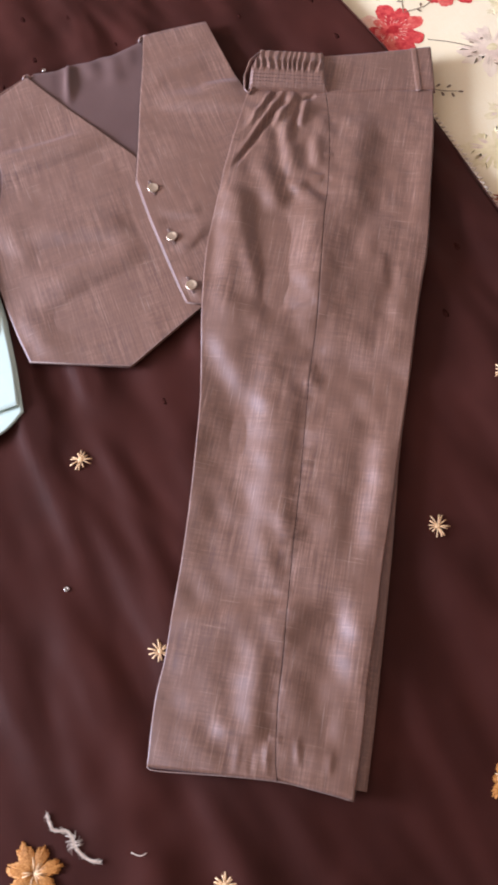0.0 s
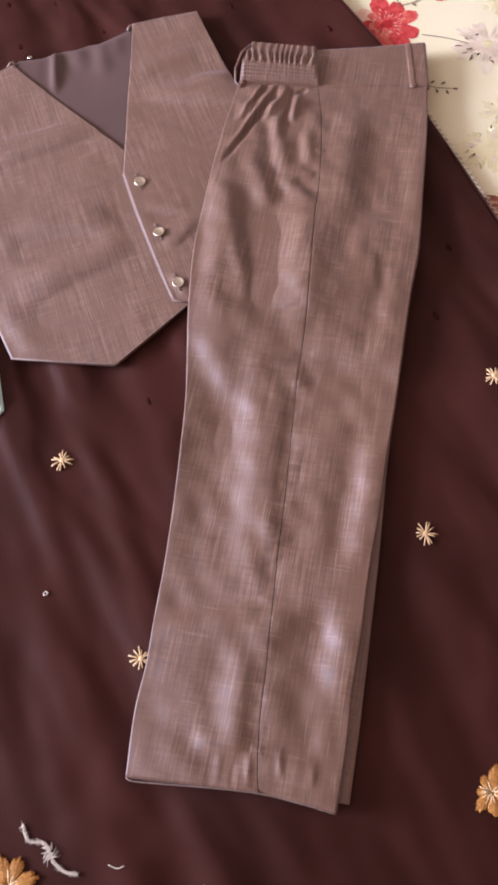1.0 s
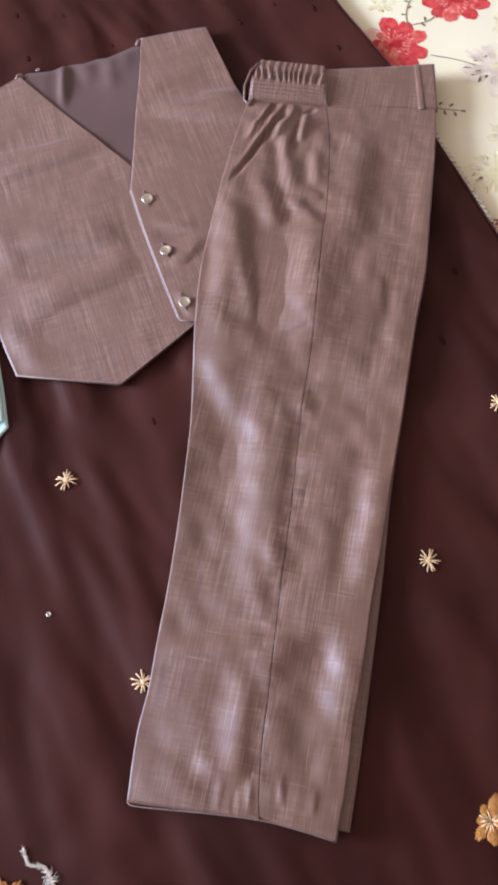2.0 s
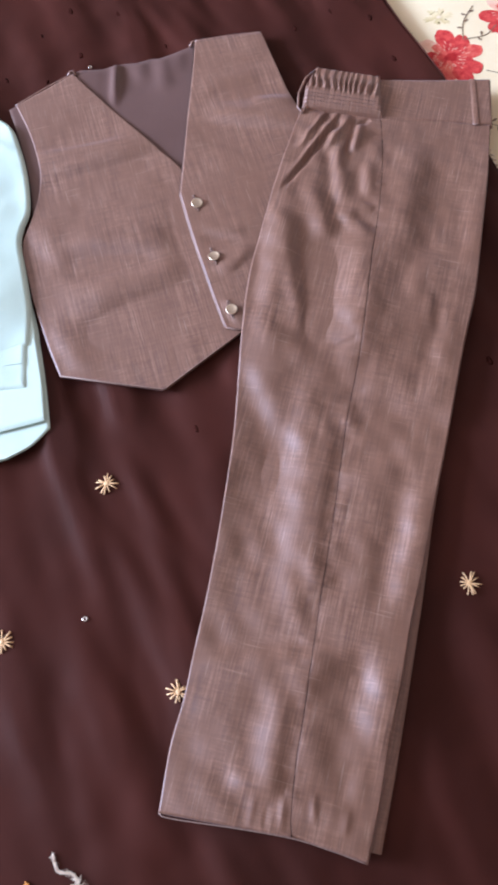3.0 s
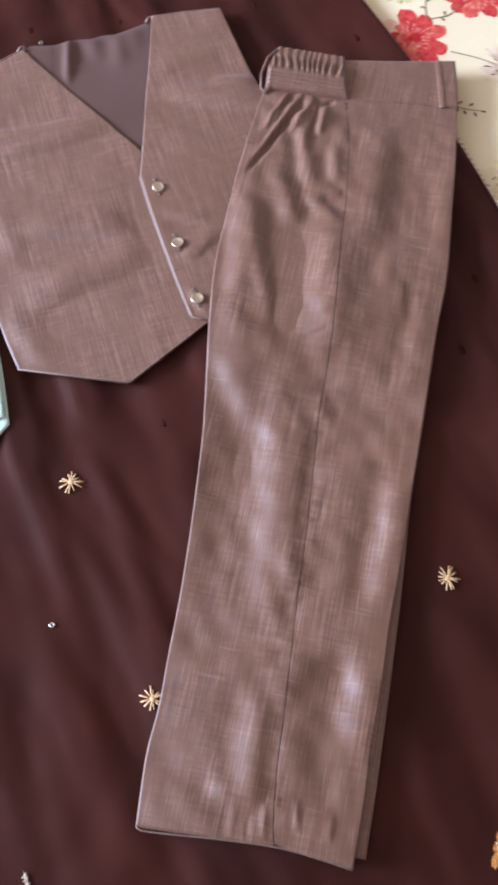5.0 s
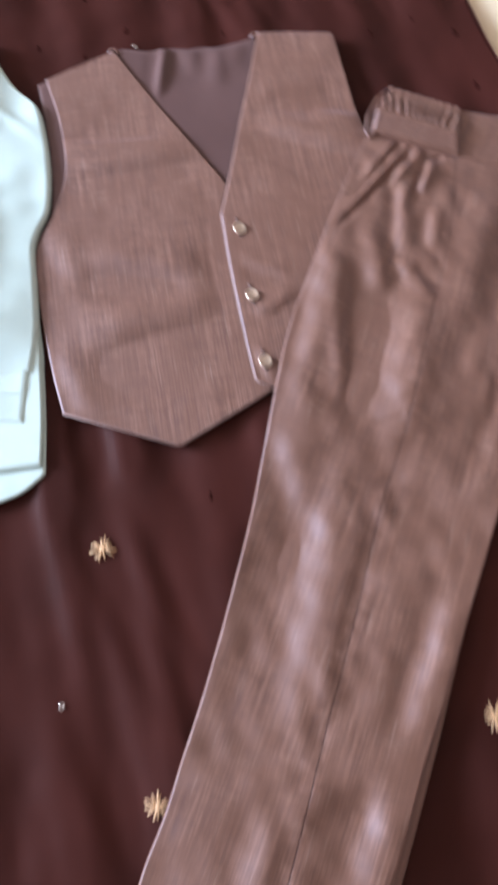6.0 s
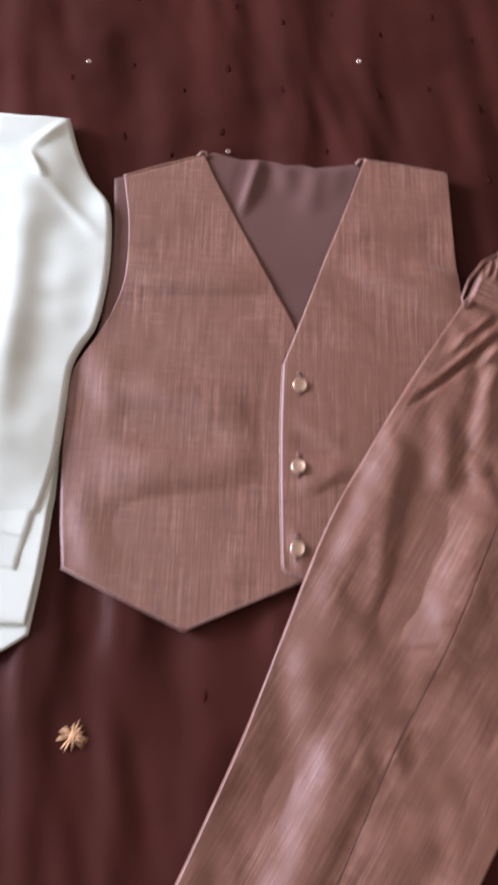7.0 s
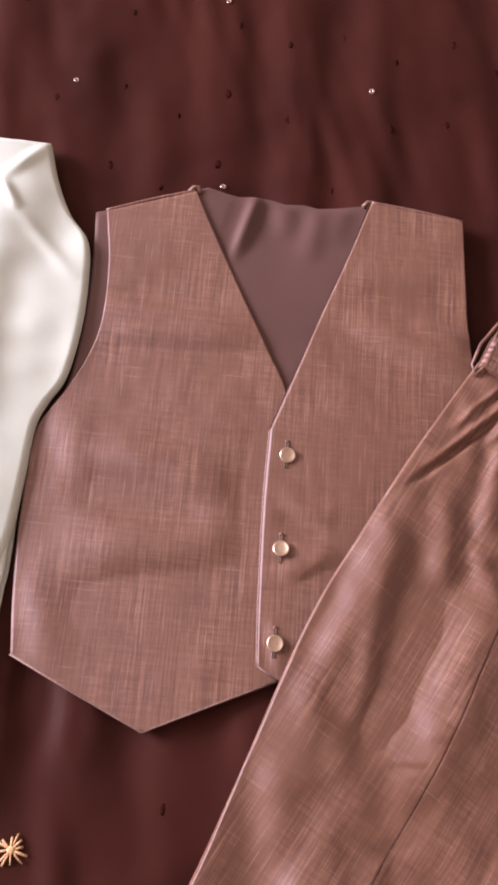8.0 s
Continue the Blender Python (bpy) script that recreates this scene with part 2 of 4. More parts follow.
def panel(name, left, right, rows, cols, thick, material, parent, base=0.0, relief=None, roll=0.004, edge=0.0012, label="", ends=(True, True), lift=None, drop=(1.0, 1.0), tight=0.0015, neck=False):
    """A soft flat piece of cloth between two side lines, bottom to top: rounded edges, relief on top, closed below."""
    L, R = side_line(left, rows), side_line(right, rows)
    u = np.linspace(0, 1, cols)
    u = u + 0.10 * np.sin(2 * np.pi * u) * -0.5
    X = L[:, :1] + (R[:, :1] - L[:, :1]) * u
    Y = L[:, 1:2] + (R[:, 1:2] - L[:, 1:2]) * u
    if neck:
        # the top edge rises to the shoulders and dips in scallops between them
        k = np.linspace(0, 1, rows)[:, None] ** 6
        top = np.interp(X, [-0.146, -0.110, -0.077, -0.069, -0.056, -0.046, -0.035, -0.022, -0.012, 0.002, 0.012, 0.027, 0.044, 0.051, 0.084, 0.119],
                        [0.293, 0.307, 0.321, 0.325, 0.3215, 0.3195, 0.321, 0.320, 0.3175, 0.3190, 0.3170, 0.3195, 0.3235, 0.3235, 0.321, 0.316])
        Y = Y + k * (top - Y[-1:, :])
    width = np.linalg.norm(R - L, axis=1)[:, None]
    mid = (L + R) / 2
    s = np.concatenate([[0], np.cumsum(np.linalg.norm(np.diff(mid, axis=0), axis=1))])[:, None]
    def round_off(e, fall, r):
        k = 1 - np.clip(e / r, 0, 1)
        return 1 - fall * (1 - np.sqrt(np.maximum(0, 1 - k * k)))

    prof = round_off(u * width, drop[0], roll if drop[0] == 1 else tight)
    prof = np.minimum(prof, round_off((1 - u) * width, drop[1], roll if drop[1] == 1 else tight))
    if ends[0]:
        prof = np.minimum(prof, round_off(s + 0 * X, 1.0, roll))
    if ends[1]:
        prof = np.minimum(prof, round_off(s[-1] - s + 0 * X, 1.0, roll))
    low = base + (lift(X, Y) if lift is not None else 0.0) + 0 * X
    body = thick + (relief(X, Y) if relief is not None else 0.0)
    Z = low + edge + prof * np.maximum(body - edge, 0.0012)
    v, f, i = grid_mesh(name, X, Y, Z)
    v2, f2, i2 = grid_mesh(name, X, Y, low)
    n = len(v)
    rim = np.concatenate([i[0, :], i[1:, -1], i[-1, -2::-1], i[-2::-1, 0]])
    k = np.arange(len(rim)) + 2 * n
    skirt = np.stack([k[1:], k[:-1], k[:-1] + len(rim), k[1:] + len(rim)], -1)
    me = mesh_of(name, np.vstack([v, v2, v[rim], v2[rim]]), np.vstack([f, f2[:, ::-1] + n, skirt]))
    return place(name, me, material, parent, label)


def tube(bm, pts, r, sides=6, taper=False):
    """A thread or cord along points (x, y, z)."""
    pts = [Vector(p) for p in pts]
    rings = []
    for i, p in enumerate(pts):
        d = (pts[min(i + 1, len(pts) - 1)] - pts[max(i - 1, 0)]).normalized()
        a = d.cross(Vector((0, 0, 1)))
        a = a.normalized() if a.length > 1e-6 else Vector((1, 0, 0))
        b = a.cross(d)
        q = r * (1 - 0.75 * i / (len(pts) - 1)) if taper else r
        rings.append([bm.verts.new(p + (a * math.cos(2 * math.pi * k / sides) + b * math.sin(2 * math.pi * k / sides)) * q) for k in range(sides)])
    for A, B in zip(rings, rings[1:]):
        for k in range(sides):
            bm.faces.new((A[k], A[(k + 1) % sides], B[(k + 1) % sides], B[k]))
    bm.faces.new(rings[0][::-1])
    bm.faces.new(rings[-1])


# ---- the room ----
x0, x1, y0, y1, z0, z1 = ROOM
T = 0.15


def slab(name, dims, material, label, category):
    bm = bmesh.new()
    box(bm, *dims)
    ob = part(name, bm, material, None, label, smooth=False)
    return tagged(ob, label, category, kind="structure")


# unseen shell added round the bed; its paint is set for a warm bounce
slab("floor", (x0 - T, x1 + T, y0 - T, y1 + T, z0 - 0.12, z0), M_FLOOR, "speckled grey-brown terrazzo bedroom floor", "floor")
slab("ceiling", (x0 - T, x1 + T, y0 - T, y1 + T, z1, z1 + 0.12), M_CEIL, "unseen bedroom ceiling, added to close the room and bounce light", "ceiling")
slab("wall_south", (x0 - T, x1 + T, y0 - T, y0, z0, z1), M_WALL, "unseen tan bedroom wall, added to bounce warm light", "wall")
slab("wall_east", (x1, x1 + T, y0, y1, z0, z1), M_WALL, "unseen tan bedroom wall, added to bounce warm light", "wall")
slab("wall_north", (x0 - T, x1 + T, y1, y1 + T, z0, z1), M_WALL, "unseen tan bedroom wall, added to bounce warm light", "wall")
bm = bmesh.new()
box(bm, x0 - T, x0, y0, WIN[0], z0, z1)
box(bm, x0 - T, x0, WIN[1], y1, z0, z1)
box(bm, x0 - T, x0, WIN[0], WIN[1], z0, WIN[2])
box(bm, x0 - T, x0, WIN[0], WIN[1], WIN[3], z1)
tagged(part("wall_west", bm, M_WALL, None, "", smooth=False), "unseen tan bedroom wall, added to hold the window", "wall", kind="structure")

my = (WIN[0] + WIN[1]) / 2
window = thing("window_1", x0 - 0.1, my, WIN[2], "wide white-framed bedroom window with two clear panes", "window", kind="structure")
bm = bmesh.new()
for d in ((WIN[0], WIN[0] + 0.05, WIN[2], WIN[3]), (WIN[1] - 0.05, WIN[1], WIN[2], WIN[3]), (my - 0.03, my + 0.03, WIN[2] + 0.05, WIN[3] - 0.05),
          (WIN[0] + 0.05, WIN[1] - 0.05, WIN[2], WIN[2] + 0.05), (WIN[0] + 0.05, WIN[1] - 0.05, WIN[3] - 0.05, WIN[3])):
    box(bm, x0 - 0.13, x0 - 0.07, d[0], d[1], d[2], d[3], 0.004)
part("window_frame", bm, M_FRAME, window, smooth=False)
for a, b in ((WIN[0] + 0.05, my - 0.03), (my + 0.03, WIN[1] - 0.05)):
    bm = bmesh.new()
    box(bm, x0 - 0.103, x0 - 0.097, a, b, WIN[2] + 0.05, WIN[3] - 0.05)
    part("pane", bm, M_GLASS, window, smooth=False).visible_shadow = False

# ---- the bed ----
def sag(x, y):
    """Mattress sag at the foot corner, added to darken the cloth there."""
    u = (0.50 * np.asarray(x, float) - 0.86 * np.asarray(y, float) - 0.32) / 0.045
    return -0.22 * 0.045 * np.where(u > 20, 20 + 0.15 * (u - 20), np.log1p(np.exp(np.minimum(u, 20))))


BED = (-1.0, 0.72, -1.12, 0.92)
bed = thing("bed", -0.14, -0.1, z0, "low dark wooden double bed with a thick mattress", "bed")
bm = bmesh.new()
box(bm, BED[0], BED[1], BED[2], BED[3], -0.215, -0.0095, 0.0)
bmesh.ops.bevel(bm, geom=bm.edges[:], offset=0.03, segments=4, affect="EDGES", profile=0.5)
for k in range(1, 18):
    for co, no in (((BED[0] + 0.1 * k, 0, 0), (1, 0, 0)), ((0, BED[2] + 0.11 * k, 0), (0, 1, 0))):
        bmesh.ops.bisect_plane(bm, geom=bm.verts[:] + bm.edges[:] + bm.faces[:], plane_co=co, plane_no=no)
for q in bm.verts:
    q.co.z += float(sag(q.co.x, q.co.y)) * ramp01(q.co.z, -0.215, -0.04) - 0.0045
part("mattress", bm, M_SHEET, bed, "cream cotton-covered mattress")
bm = bmesh.new()
box(bm, BED[0] - 0.03, BED[1] + 0.03, BED[2] - 0.03, BED[3] + 0.03, -0.32, -0.216, 0.01)
part("bed_frame", bm, M_WOOD, bed, smooth=False)
for sx in (BED[0] + 0.04, BED[1] - 0.04):
    for sy in (BED[2] + 0.04, BED[3] - 0.04):
        bm = bmesh.new()
        box(bm, sx - 0.04, sx + 0.04, sy - 0.04, sy + 0.04, z0, -0.321, 0.006)
        part("leg", bm, M_WOOD, bed, smooth=False)

# ---- cream floral sheet on the mattress ----
SHEET_Z = -0.0100
sheet_wave = Crumple(5, 9, 3, 11)


def sheet_z(x, y):
    return SHEET_Z + 0.0008 * sheet_wave(np.asarray(x, float), np.asarray(y, float)) + sag(x, y)


gx, gy = np.meshgrid(np.linspace(BED[0] + 0.03, BED[1] - 0.03, 150), np.linspace(BED[2] + 0.03, BED[3] - 0.03, 170))
v, f, _ = grid_mesh("sheet", gx, gy, sheet_z(gx, gy))
bed_sheet = place("bed_sheet", mesh_of("bed_sheet", v, f), M_SHEET)
m = bed_sheet.modifiers.new("thickness", "SOLIDIFY")
m.thickness, m.offset = 0.0012, -1.0
tagged(bed_sheet, "cream cotton bed sheet printed with red flowers", "bed sheet")


def flat_shape(pts, lift=0.00016):
    """A printed patch: an outline filled towards its middle, laid on the sheet."""
    bm = bmesh.new()
    pts = np.array(pts)
    c = pts.mean(0)
    rings = []
    for k in (1.0, 0.5):
        q = c + (pts - c) * k
        z = sheet_z(q[:, 0], q[:, 1]) + lift
        rings.append([bm.verts.new((a, b, d)) for (a, b), d in zip(q, z)])
    mid = bm.verts.new((c[0], c[1], float(sheet_z(c[0], c[1])) + lift))
    n = len(pts)
    for i in range(n):
        bm.faces.new((rings[0][i], rings[0][(i + 1) % n], rings[1][(i + 1) % n], rings[1][i]))
        bm.faces.new((rings[1][i], rings[1][(i + 1) % n], mid))
    return bm


def petal_outline(cx, cy, turn, length, width, ragged, rnd, start=0.1):
    pts = []
    for i in range(26):
        a = 2 * math.pi * i / 26
        l = length * (start + (1 - start) * (0.5 - 0.5 * math.cos(a)))
        w = width * math.sin(a) * (0.45 + 0.55 * (0.5 - 0.5 * math.cos(a)))
        k = 1 + ragged * rnd.uniform(-1, 1)
        l, w = l * k, w * k
        pts.append((cx + l * math.cos(turn) - w * math.sin(turn), cy + l * math.sin(turn) + w * math.cos(turn)))
    return pts


def red_flower(x, y, size, seed):
    """A full red bloom: two rings of broad petals, one pale petal, a fringe of pale strokes round a dark heart."""
    rnd = random.Random(seed)
    heart = part("printed_flower", flat_shape(petal_outline(x - size * 0.20, y, 0, size * 0.40, size * 0.20, 0.15, rnd), 0.00046), M_RED_DARK, bed_sheet, "full red printed flower with a pale fringed heart")
    for ring, (count, reach, wide) in enumerate(((9, 1.0, 0.33), (8, 0.64, 0.27))):
        for i in range(count):
            a = 2 * math.pi * (i + 0.5 * ring) / count + rnd.uniform(-0.12, 0.12)
            L = size * reach * rnd.uniform(0.92, 1.06)
            pale = ring == 0 and i == 3
            part("petal", flat_shape(petal_outline(x, y, a, L, L * wide, 0.04, rnd), 0.00016 + 0.00002 * i + 0.00012 * ring + (0.00004 if pale else 0)), M_PETAL_PALE if pale else (M_RED if (i + ring) % 3 else M_RED_SOFT), heart)
    for i in range(40):
        a = 2 * math.pi * i / 40 + rnd.uniform(-0.06, 0.06)
        r0 = size * rnd.uniform(0.20, 0.50)
        o = petal_outline(x + r0 * math.cos(a), y + r0 * math.sin(a), a + rnd.uniform(-0.25, 0.25), size * rnd.uniform(0.10, 0.20), size * rnd.uniform(0.012, 0.022), 0.1, rnd)
        part("fringe_stroke", flat_shape(o, 0.00048), M_RED_LIGHT, heart)


def printed_flower(x, y, size, petals, mats, label, seed, ragged=0.05, wide=0.36):
    rnd = random.Random(seed)
    flower = part("printed_flower", flat_shape(petal_outline(x - size * 0.2, y, 0, size * 0.4, size * 0.2, 0.1, rnd), 0.00042), mats[1], bed_sheet, label)
    for i in range(petals):
        a = 2 * math.pi * i / petals + rnd.uniform(-0.15, 0.15)
        L = size * rnd.uniform(0.85, 1.1)
        bm = flat_shape(petal_outline(x, y, a, L, L * wide, ragged, rnd), 0.00016 + 0.00002 * i)
        part("petal", bm, mats[0], flower)
        if len(mats) > 2:
            for _ in range(3):
                b = a + rnd.uniform(-0.25, 0.25)
                o = petal_outline(x + math.cos(b) * L * 0.3, y + math.sin(b) * L * 0.3, b, L * rnd.uniform(0.3, 0.5), L * rnd.uniform(0.015, 0.06), 0.15, rnd)
                part("petal_streak", flat_shape(o, 0.00040), mats[2], flower)
    return flower


def printed_line(pts, w, material, name, label):
    line = smooth_line(pts, 24)
    bm = bmesh.new()
    d = np.gradient(line, axis=0)
    d /= np.linalg.norm(d, axis=1)[:, None]
    nrm = np.stack([-d[:, 1], d[:, 0]], 1) * w / 2
    A, B = line + nrm, line - nrm
    za, zb = sheet_z(A[:, 0], A[:, 1]) + 0.00036, sheet_z(B[:, 0], B[:, 1]) + 0.00036
    va = [bm.verts.new((*p, z)) for p, z in zip(A, za)]
    vb = [bm.verts.new((*p, z)) for p, z in zip(B, zb)]
    for i in range(len(va) - 1):
        bm.faces.new((va[i], vb[i], vb[i + 1], va[i + 1]))
    return part(name, bm, material, bed_sheet, label)


red_flower(0.296, 0.243, 0.037, 3)
red_flower(0.380, 0.280, 0.036, 4)
DUSTS = (M_DUSTY, M_OLIVE, M_TAUPE)
printed_flower(0.378, 0.178, 0.034, 9, DUSTS, "faded pinkish-brown printed flower", 8, 0.18, 0.30)
printed_flower(0.322, 0.055, 0.030, 7, (M_OLIVE, M_OLIVE, M_DUSTY), "faded olive printed leaf cluster", 9, 0.2, 0.34)
printed_flower(0.350, 0.092, 0.020, 6, (M_OLIVE, M_DUSTY, M_DUSTY), "faded olive printed leaf cluster", 10, 0.2, 0.30)
printed_flower(0.310, -0.014, 0.027, 8, (M_RUST, M_RUST, M_RED_LIGHT), "rust-brown printed flower", 11, 0.12)
printed_flower(0.415, 0.225, 0.016, 6, (M_OLIVE, M_DUSTY), "faded olive printed leaf cluster", 12, 0.2, 0.34)
printed_flower(0.305, 0.300, 0.014, 6, (M_OLIVE, M_DUSTY), "faded olive printed leaf cluster", 13, 0.2, 0.34)
printed_line([(0.325, 0.216), (0.345, 0.202), (0.362, 0.186)], 0.0012, M_STEM, "printed_stem", "thin brown printed stem")
printed_line([(0.320, 0.262), (0.343, 0.262), (0.358, 0.272)], 0.0012, M_STEM, "printed_stem", "thin brown printed stem")
printed_line([(0.318, 0.262), (0.327, 0.285), (0.345, 0.305)], 0.0011, M_STEM, "printed_stem", "thin brown printed stem")
printed_line([(0.296, 0.152), (0.306, 0.143), (0.320, 0.136)], 0.0010, M_STEM, "printed_stem", "thin brown printed stem")
printed_line([(0.330, 0.045), (0.345, 0.070), (0.362, 0.080)], 0.0010, M_STEM, "printed_stem", "thin brown printed stem")
rnd = random.Random(21)
for x, y, a in ((0.303, 0.149, 0.4), (0.306, 0.142, -1.6), (0.312, 0.144, 0.3), (0.315, 0.137, -1.7), (0.320, 0.136, -0.5),
                (0.324, 0.277, 2.6), (0.327, 0.285, 0.4), (0.334, 0.293, 2.4), (0.337, 0.297, 0.2), (0.338, 0.262, 1.2), (0.333, 0.262, -1.2)):
    part("printed_leaf", flat_shape(petal_outline(x, y, a, 0.0065, 0.0017, 0.08, rnd), 0.00038), M_STEM, bed_sheet, "small brown printed leaf")

# ---- maroon satin bedspread ----
fold_a = Crumple(2, 12, 9, 26, 9, 0.20)
fold_b = Crumple(7, 8, 3, 8, 10, 0.9)
fold_d = Crumple(13, 16, 12, 36)
fold_c = Crumple(11, 12, 24, 52, 13, 0.22)


def spread_edge(y):
    return np.interp(y, [-0.9, -0.5, -0.02, 0.04, 0.10, 0.215, 0.256, 0.30, 0.35, 0.9], [0.34, 0.31, 0.288, 0.285, 0.281, 0.277, 0.270, 0.262, 0.256, 0.20])


SLACK = [(-0.206, -0.29, -0.203, -0.39, 0.009, 0.20), (-0.19, -0.10, -0.17, -0.22, 0.014, 0.08), (0.02, 0.40, 0.05, 0.56, 0.018, 0.08), (-0.16, 0.38, -0.12, 0.52, 0.022, -0.07)]


def spread_z(x, y):
    x, y = np.asarray(x, float), np.asarray(y, float)
    z = 0.0025 * fold_a(x, y) * (0.65 + 0.35 * fold_b(y, x)) + 0.0006 * fold_c(x, y) * (0.6 + 0.4 * fold_b(x + 0.3, y)) + 0.0005 * fold_d(x, y) * (0.5 + 0.5 * fold_b(x, y + 0.4))
    z = z + ridges(x, y, [(-0.235, -0.16, -0.207, -0.42, 0.012, 0.0030), (-0.175, -0.02, -0.155, -0.22, 0.012, 0.0024), (-0.125, -0.06, -0.10, -0.19, 0.009, 0.0018), (0.15, -0.33, 0.10, -0.42, 0.012, 0.0016), (-0.02, 0.52, 0.006, 0.34, 0.010, 0.0014)])
    return np.clip(z - 0.0022, -0.0052, 0.0002) + sag(x, y) + swells(x, y, SLACK)


gy = np.linspace(-0.85, 0.85, 300)
uu = np.linspace(0, 1, 260)
GY = gy[:, None] + 0 * uu
GX = -0.95 + (spread_edge(gy)[:, None] + 0.95) * uu ** 0.8
GZ = spread_z(GX, GY)
v, f, _ = grid_mesh("bedspread", GX, GY, GZ)
bedspread = place("bedspread", mesh_of("bedspread", v, f), M_DARK)
m = bedspread.modifiers.new("thickness", "SOLIDIFY")
m.thickness, m.offset = 0.0007, -1.0
tagged(bedspread, "dark maroon satin bedspread with gold embroidered stars", "bedspread")


def on_spread(x, y):
    return float(spread_z(x, y))


bm = bmesh.new()
ys = np.arange(0.17, -0.30, -0.0032)
pts = []
rnd = random.Random(4)
for i, y in enumerate(ys):
    x = float(spread_edge(y)) + (0.0004 if i % 2 else 0.0062) + rnd.uniform(-0.0004, 0.0004)
    pts.append((x, float(y), -0.0052 + 0.0006 * (i % 2) + float(sag(x, y))))
tube(bm, pts, 0.0010, 6)
part("zigzag_trim", bm, M_TRIM, bedspread, "ivory zigzag thread trim")
bm = bmesh.new()
tube(bm, [(float(spread_edge(y)) - 0.0004, float(y), -0.0020 + float(sag(spread_edge(y), y))) for y in np.linspace(0.5, -0.5, 120)], 0.0007, 6)
part("rolled_edge", bm, M_DARK, bedspread)


def star(x, y, size, seed, rays=12):
    r = random.Random(seed)
    z = on_spread(x, y) + 0.0004
    bm = bmesh.new()
    bmesh.ops.create_icosphere(bm, subdivisions=2, radius=size * 0.27, matrix=Matrix.Translation((x, y, z + 0.0006)) @ Matrix.Diagonal((1, 0.9, 0.5, 1)))
    for v in bm.verts:
        v.co += Vector((r.uniform(-1, 1), r.uniform(-1, 1), r.uniform(-1, 1))) * size * 0.035
    s = part("embroidered_star", bm, M_STAR, bedspread, "small gold thread star")
    turn = r.uniform(0, 1)
    for i in range(rays):
        a = turn + 2 * math.pi * i / rays + r.uniform(-0.16, 0.16)
        L = size * r.uniform(0.66, 1.08)
        w = size * r.uniform(0.05, 0.085)
        p = [(x + math.cos(a) * L * k, y + math.sin(a) * L * k, z + 0.0007 * math.sin(math.pi * k) + 0.0002) for k in (0.15, 0.4, 0.7, 1.0)]
        bm = bmesh.new()
        tube(bm, p, w, 5)
        part("ray", bm, M_STAR, s)


STARS = [(-0.136, -0.122), (0.110, -0.277), (-0.120, -0.295), (0.216, -0.173), (-0.236, -0.225), (-0.125, -0.457)]
for i, (x, y) in enumerate(STARS):
    star(x, y, 0.0093, 40 + i, 12 + i % 2)


def orange_flower(x, y, size, seed):
    r = random.Random(seed)
    z = on_spread(x, y) + 0.0008
    bm = bmesh.new()
    for i in range(16):
        a = r.uniform(0, 6.28)
        d = size * 0.12 * r.random()
        tube(bm, [(x + d * math.cos(a), y + d * math.sin(a), z + 0.0016), (x + (d + size * 0.35) * math.cos(a), y + (d + size * 0.35) * math.sin(a), z + 0.0010)], 0.0005, 5)
    flower = part("embroidered_flower", bm, M_STAR, bedspread, "orange satin-stitch flower with fanned petals")
    n = 7
    for i in range(n):
        a0 = 2 * math.pi * i / n + r.uniform(-0.08, 0.08)
        L = size * r.uniform(0.72, 1.08)
        bm = bmesh.new()
        stitches = 15
        for k in range(stitches):
            s = k / (stitches - 1) * 2 - 1
            a = a0 + s * 0.39
            l = L * (1 - 0.34 * s * s) * r.uniform(0.88, 1.05)
            q = [(x + math.cos(a) * l * t, y + math.sin(a) * l * t, z + 0.0011 * math.sin(math.pi * min(1, t)) * (1 - 0.7 * s * s) + 0.0001 * (k % 2)) for t in (0.12, 0.35, 0.6, 0.85, 1.0)]
            tube(bm, q, size * 0.034, 4)
        part("petal", bm, M_ORANGE, flower)


orange_flower(-0.243, -0.408, 0.0215, 1)
orange_flower(0.082, -0.459, 0.0215, 2)

# worn thread sprig and a loose thread
rnd = random.Random(17)
spine = smooth_line([(-0.2265, -0.375), (-0.2245, -0.386), (-0.215, -0.391), (-0.2125, -0.402), (-0.2075, -0.411), (-0.1995, -0.4165)], 40)
bm = bmesh.new()
for off in (-0.0006, 0.0, 0.0006):
    tube(bm, [(p[0] + off + rnd.uniform(-0.0002, 0.0002), p[1] + off * 0.5, on_spread(*p) + 0.0010) for p in spine], 0.00040, 5)
sprig = part("embroidered_sprig", bm, M_PALE, bedspread, "frayed pale thread sprig")
bm = bmesh.new()
for i in range(220):
    p = spine[rnd.randrange(len(spine))]
    a, L = rnd.uniform(0, 6.28), rnd.uniform(0.001, 0.0028)
    if rnd.random() < 0.18:
        p, L = spine[20 + rnd.randrange(5)], rnd.uniform(0.003, 0.007)
    z = on_spread(*p) + 0.0012
    tube(bm, [(p[0], p[1], z), (p[0] + L * 0.5 * math.cos(a), p[1] + L * 0.5 * math.sin(a), z + 0.0005), (p[0] + L * math.cos(a + 0.3), p[1] + L * math.sin(a + 0.3), z + 0.0002)], 0.00030, 4, True)
part("frayed_thread", bm, M_PALE, sprig)
bm = bmesh.new()
tube(bm, [(x, y, on_spread(x, y) + 0.0006) for x, y in smooth_line([(-0.178, -0.4175), (-0.173, -0.4215), (-0.168, -0.4215)], 10)], 0.0004, 5)
tagged(part("loose_thread", bm, M_PALE), "short loose pale thread lying on the bedspread", "thread")


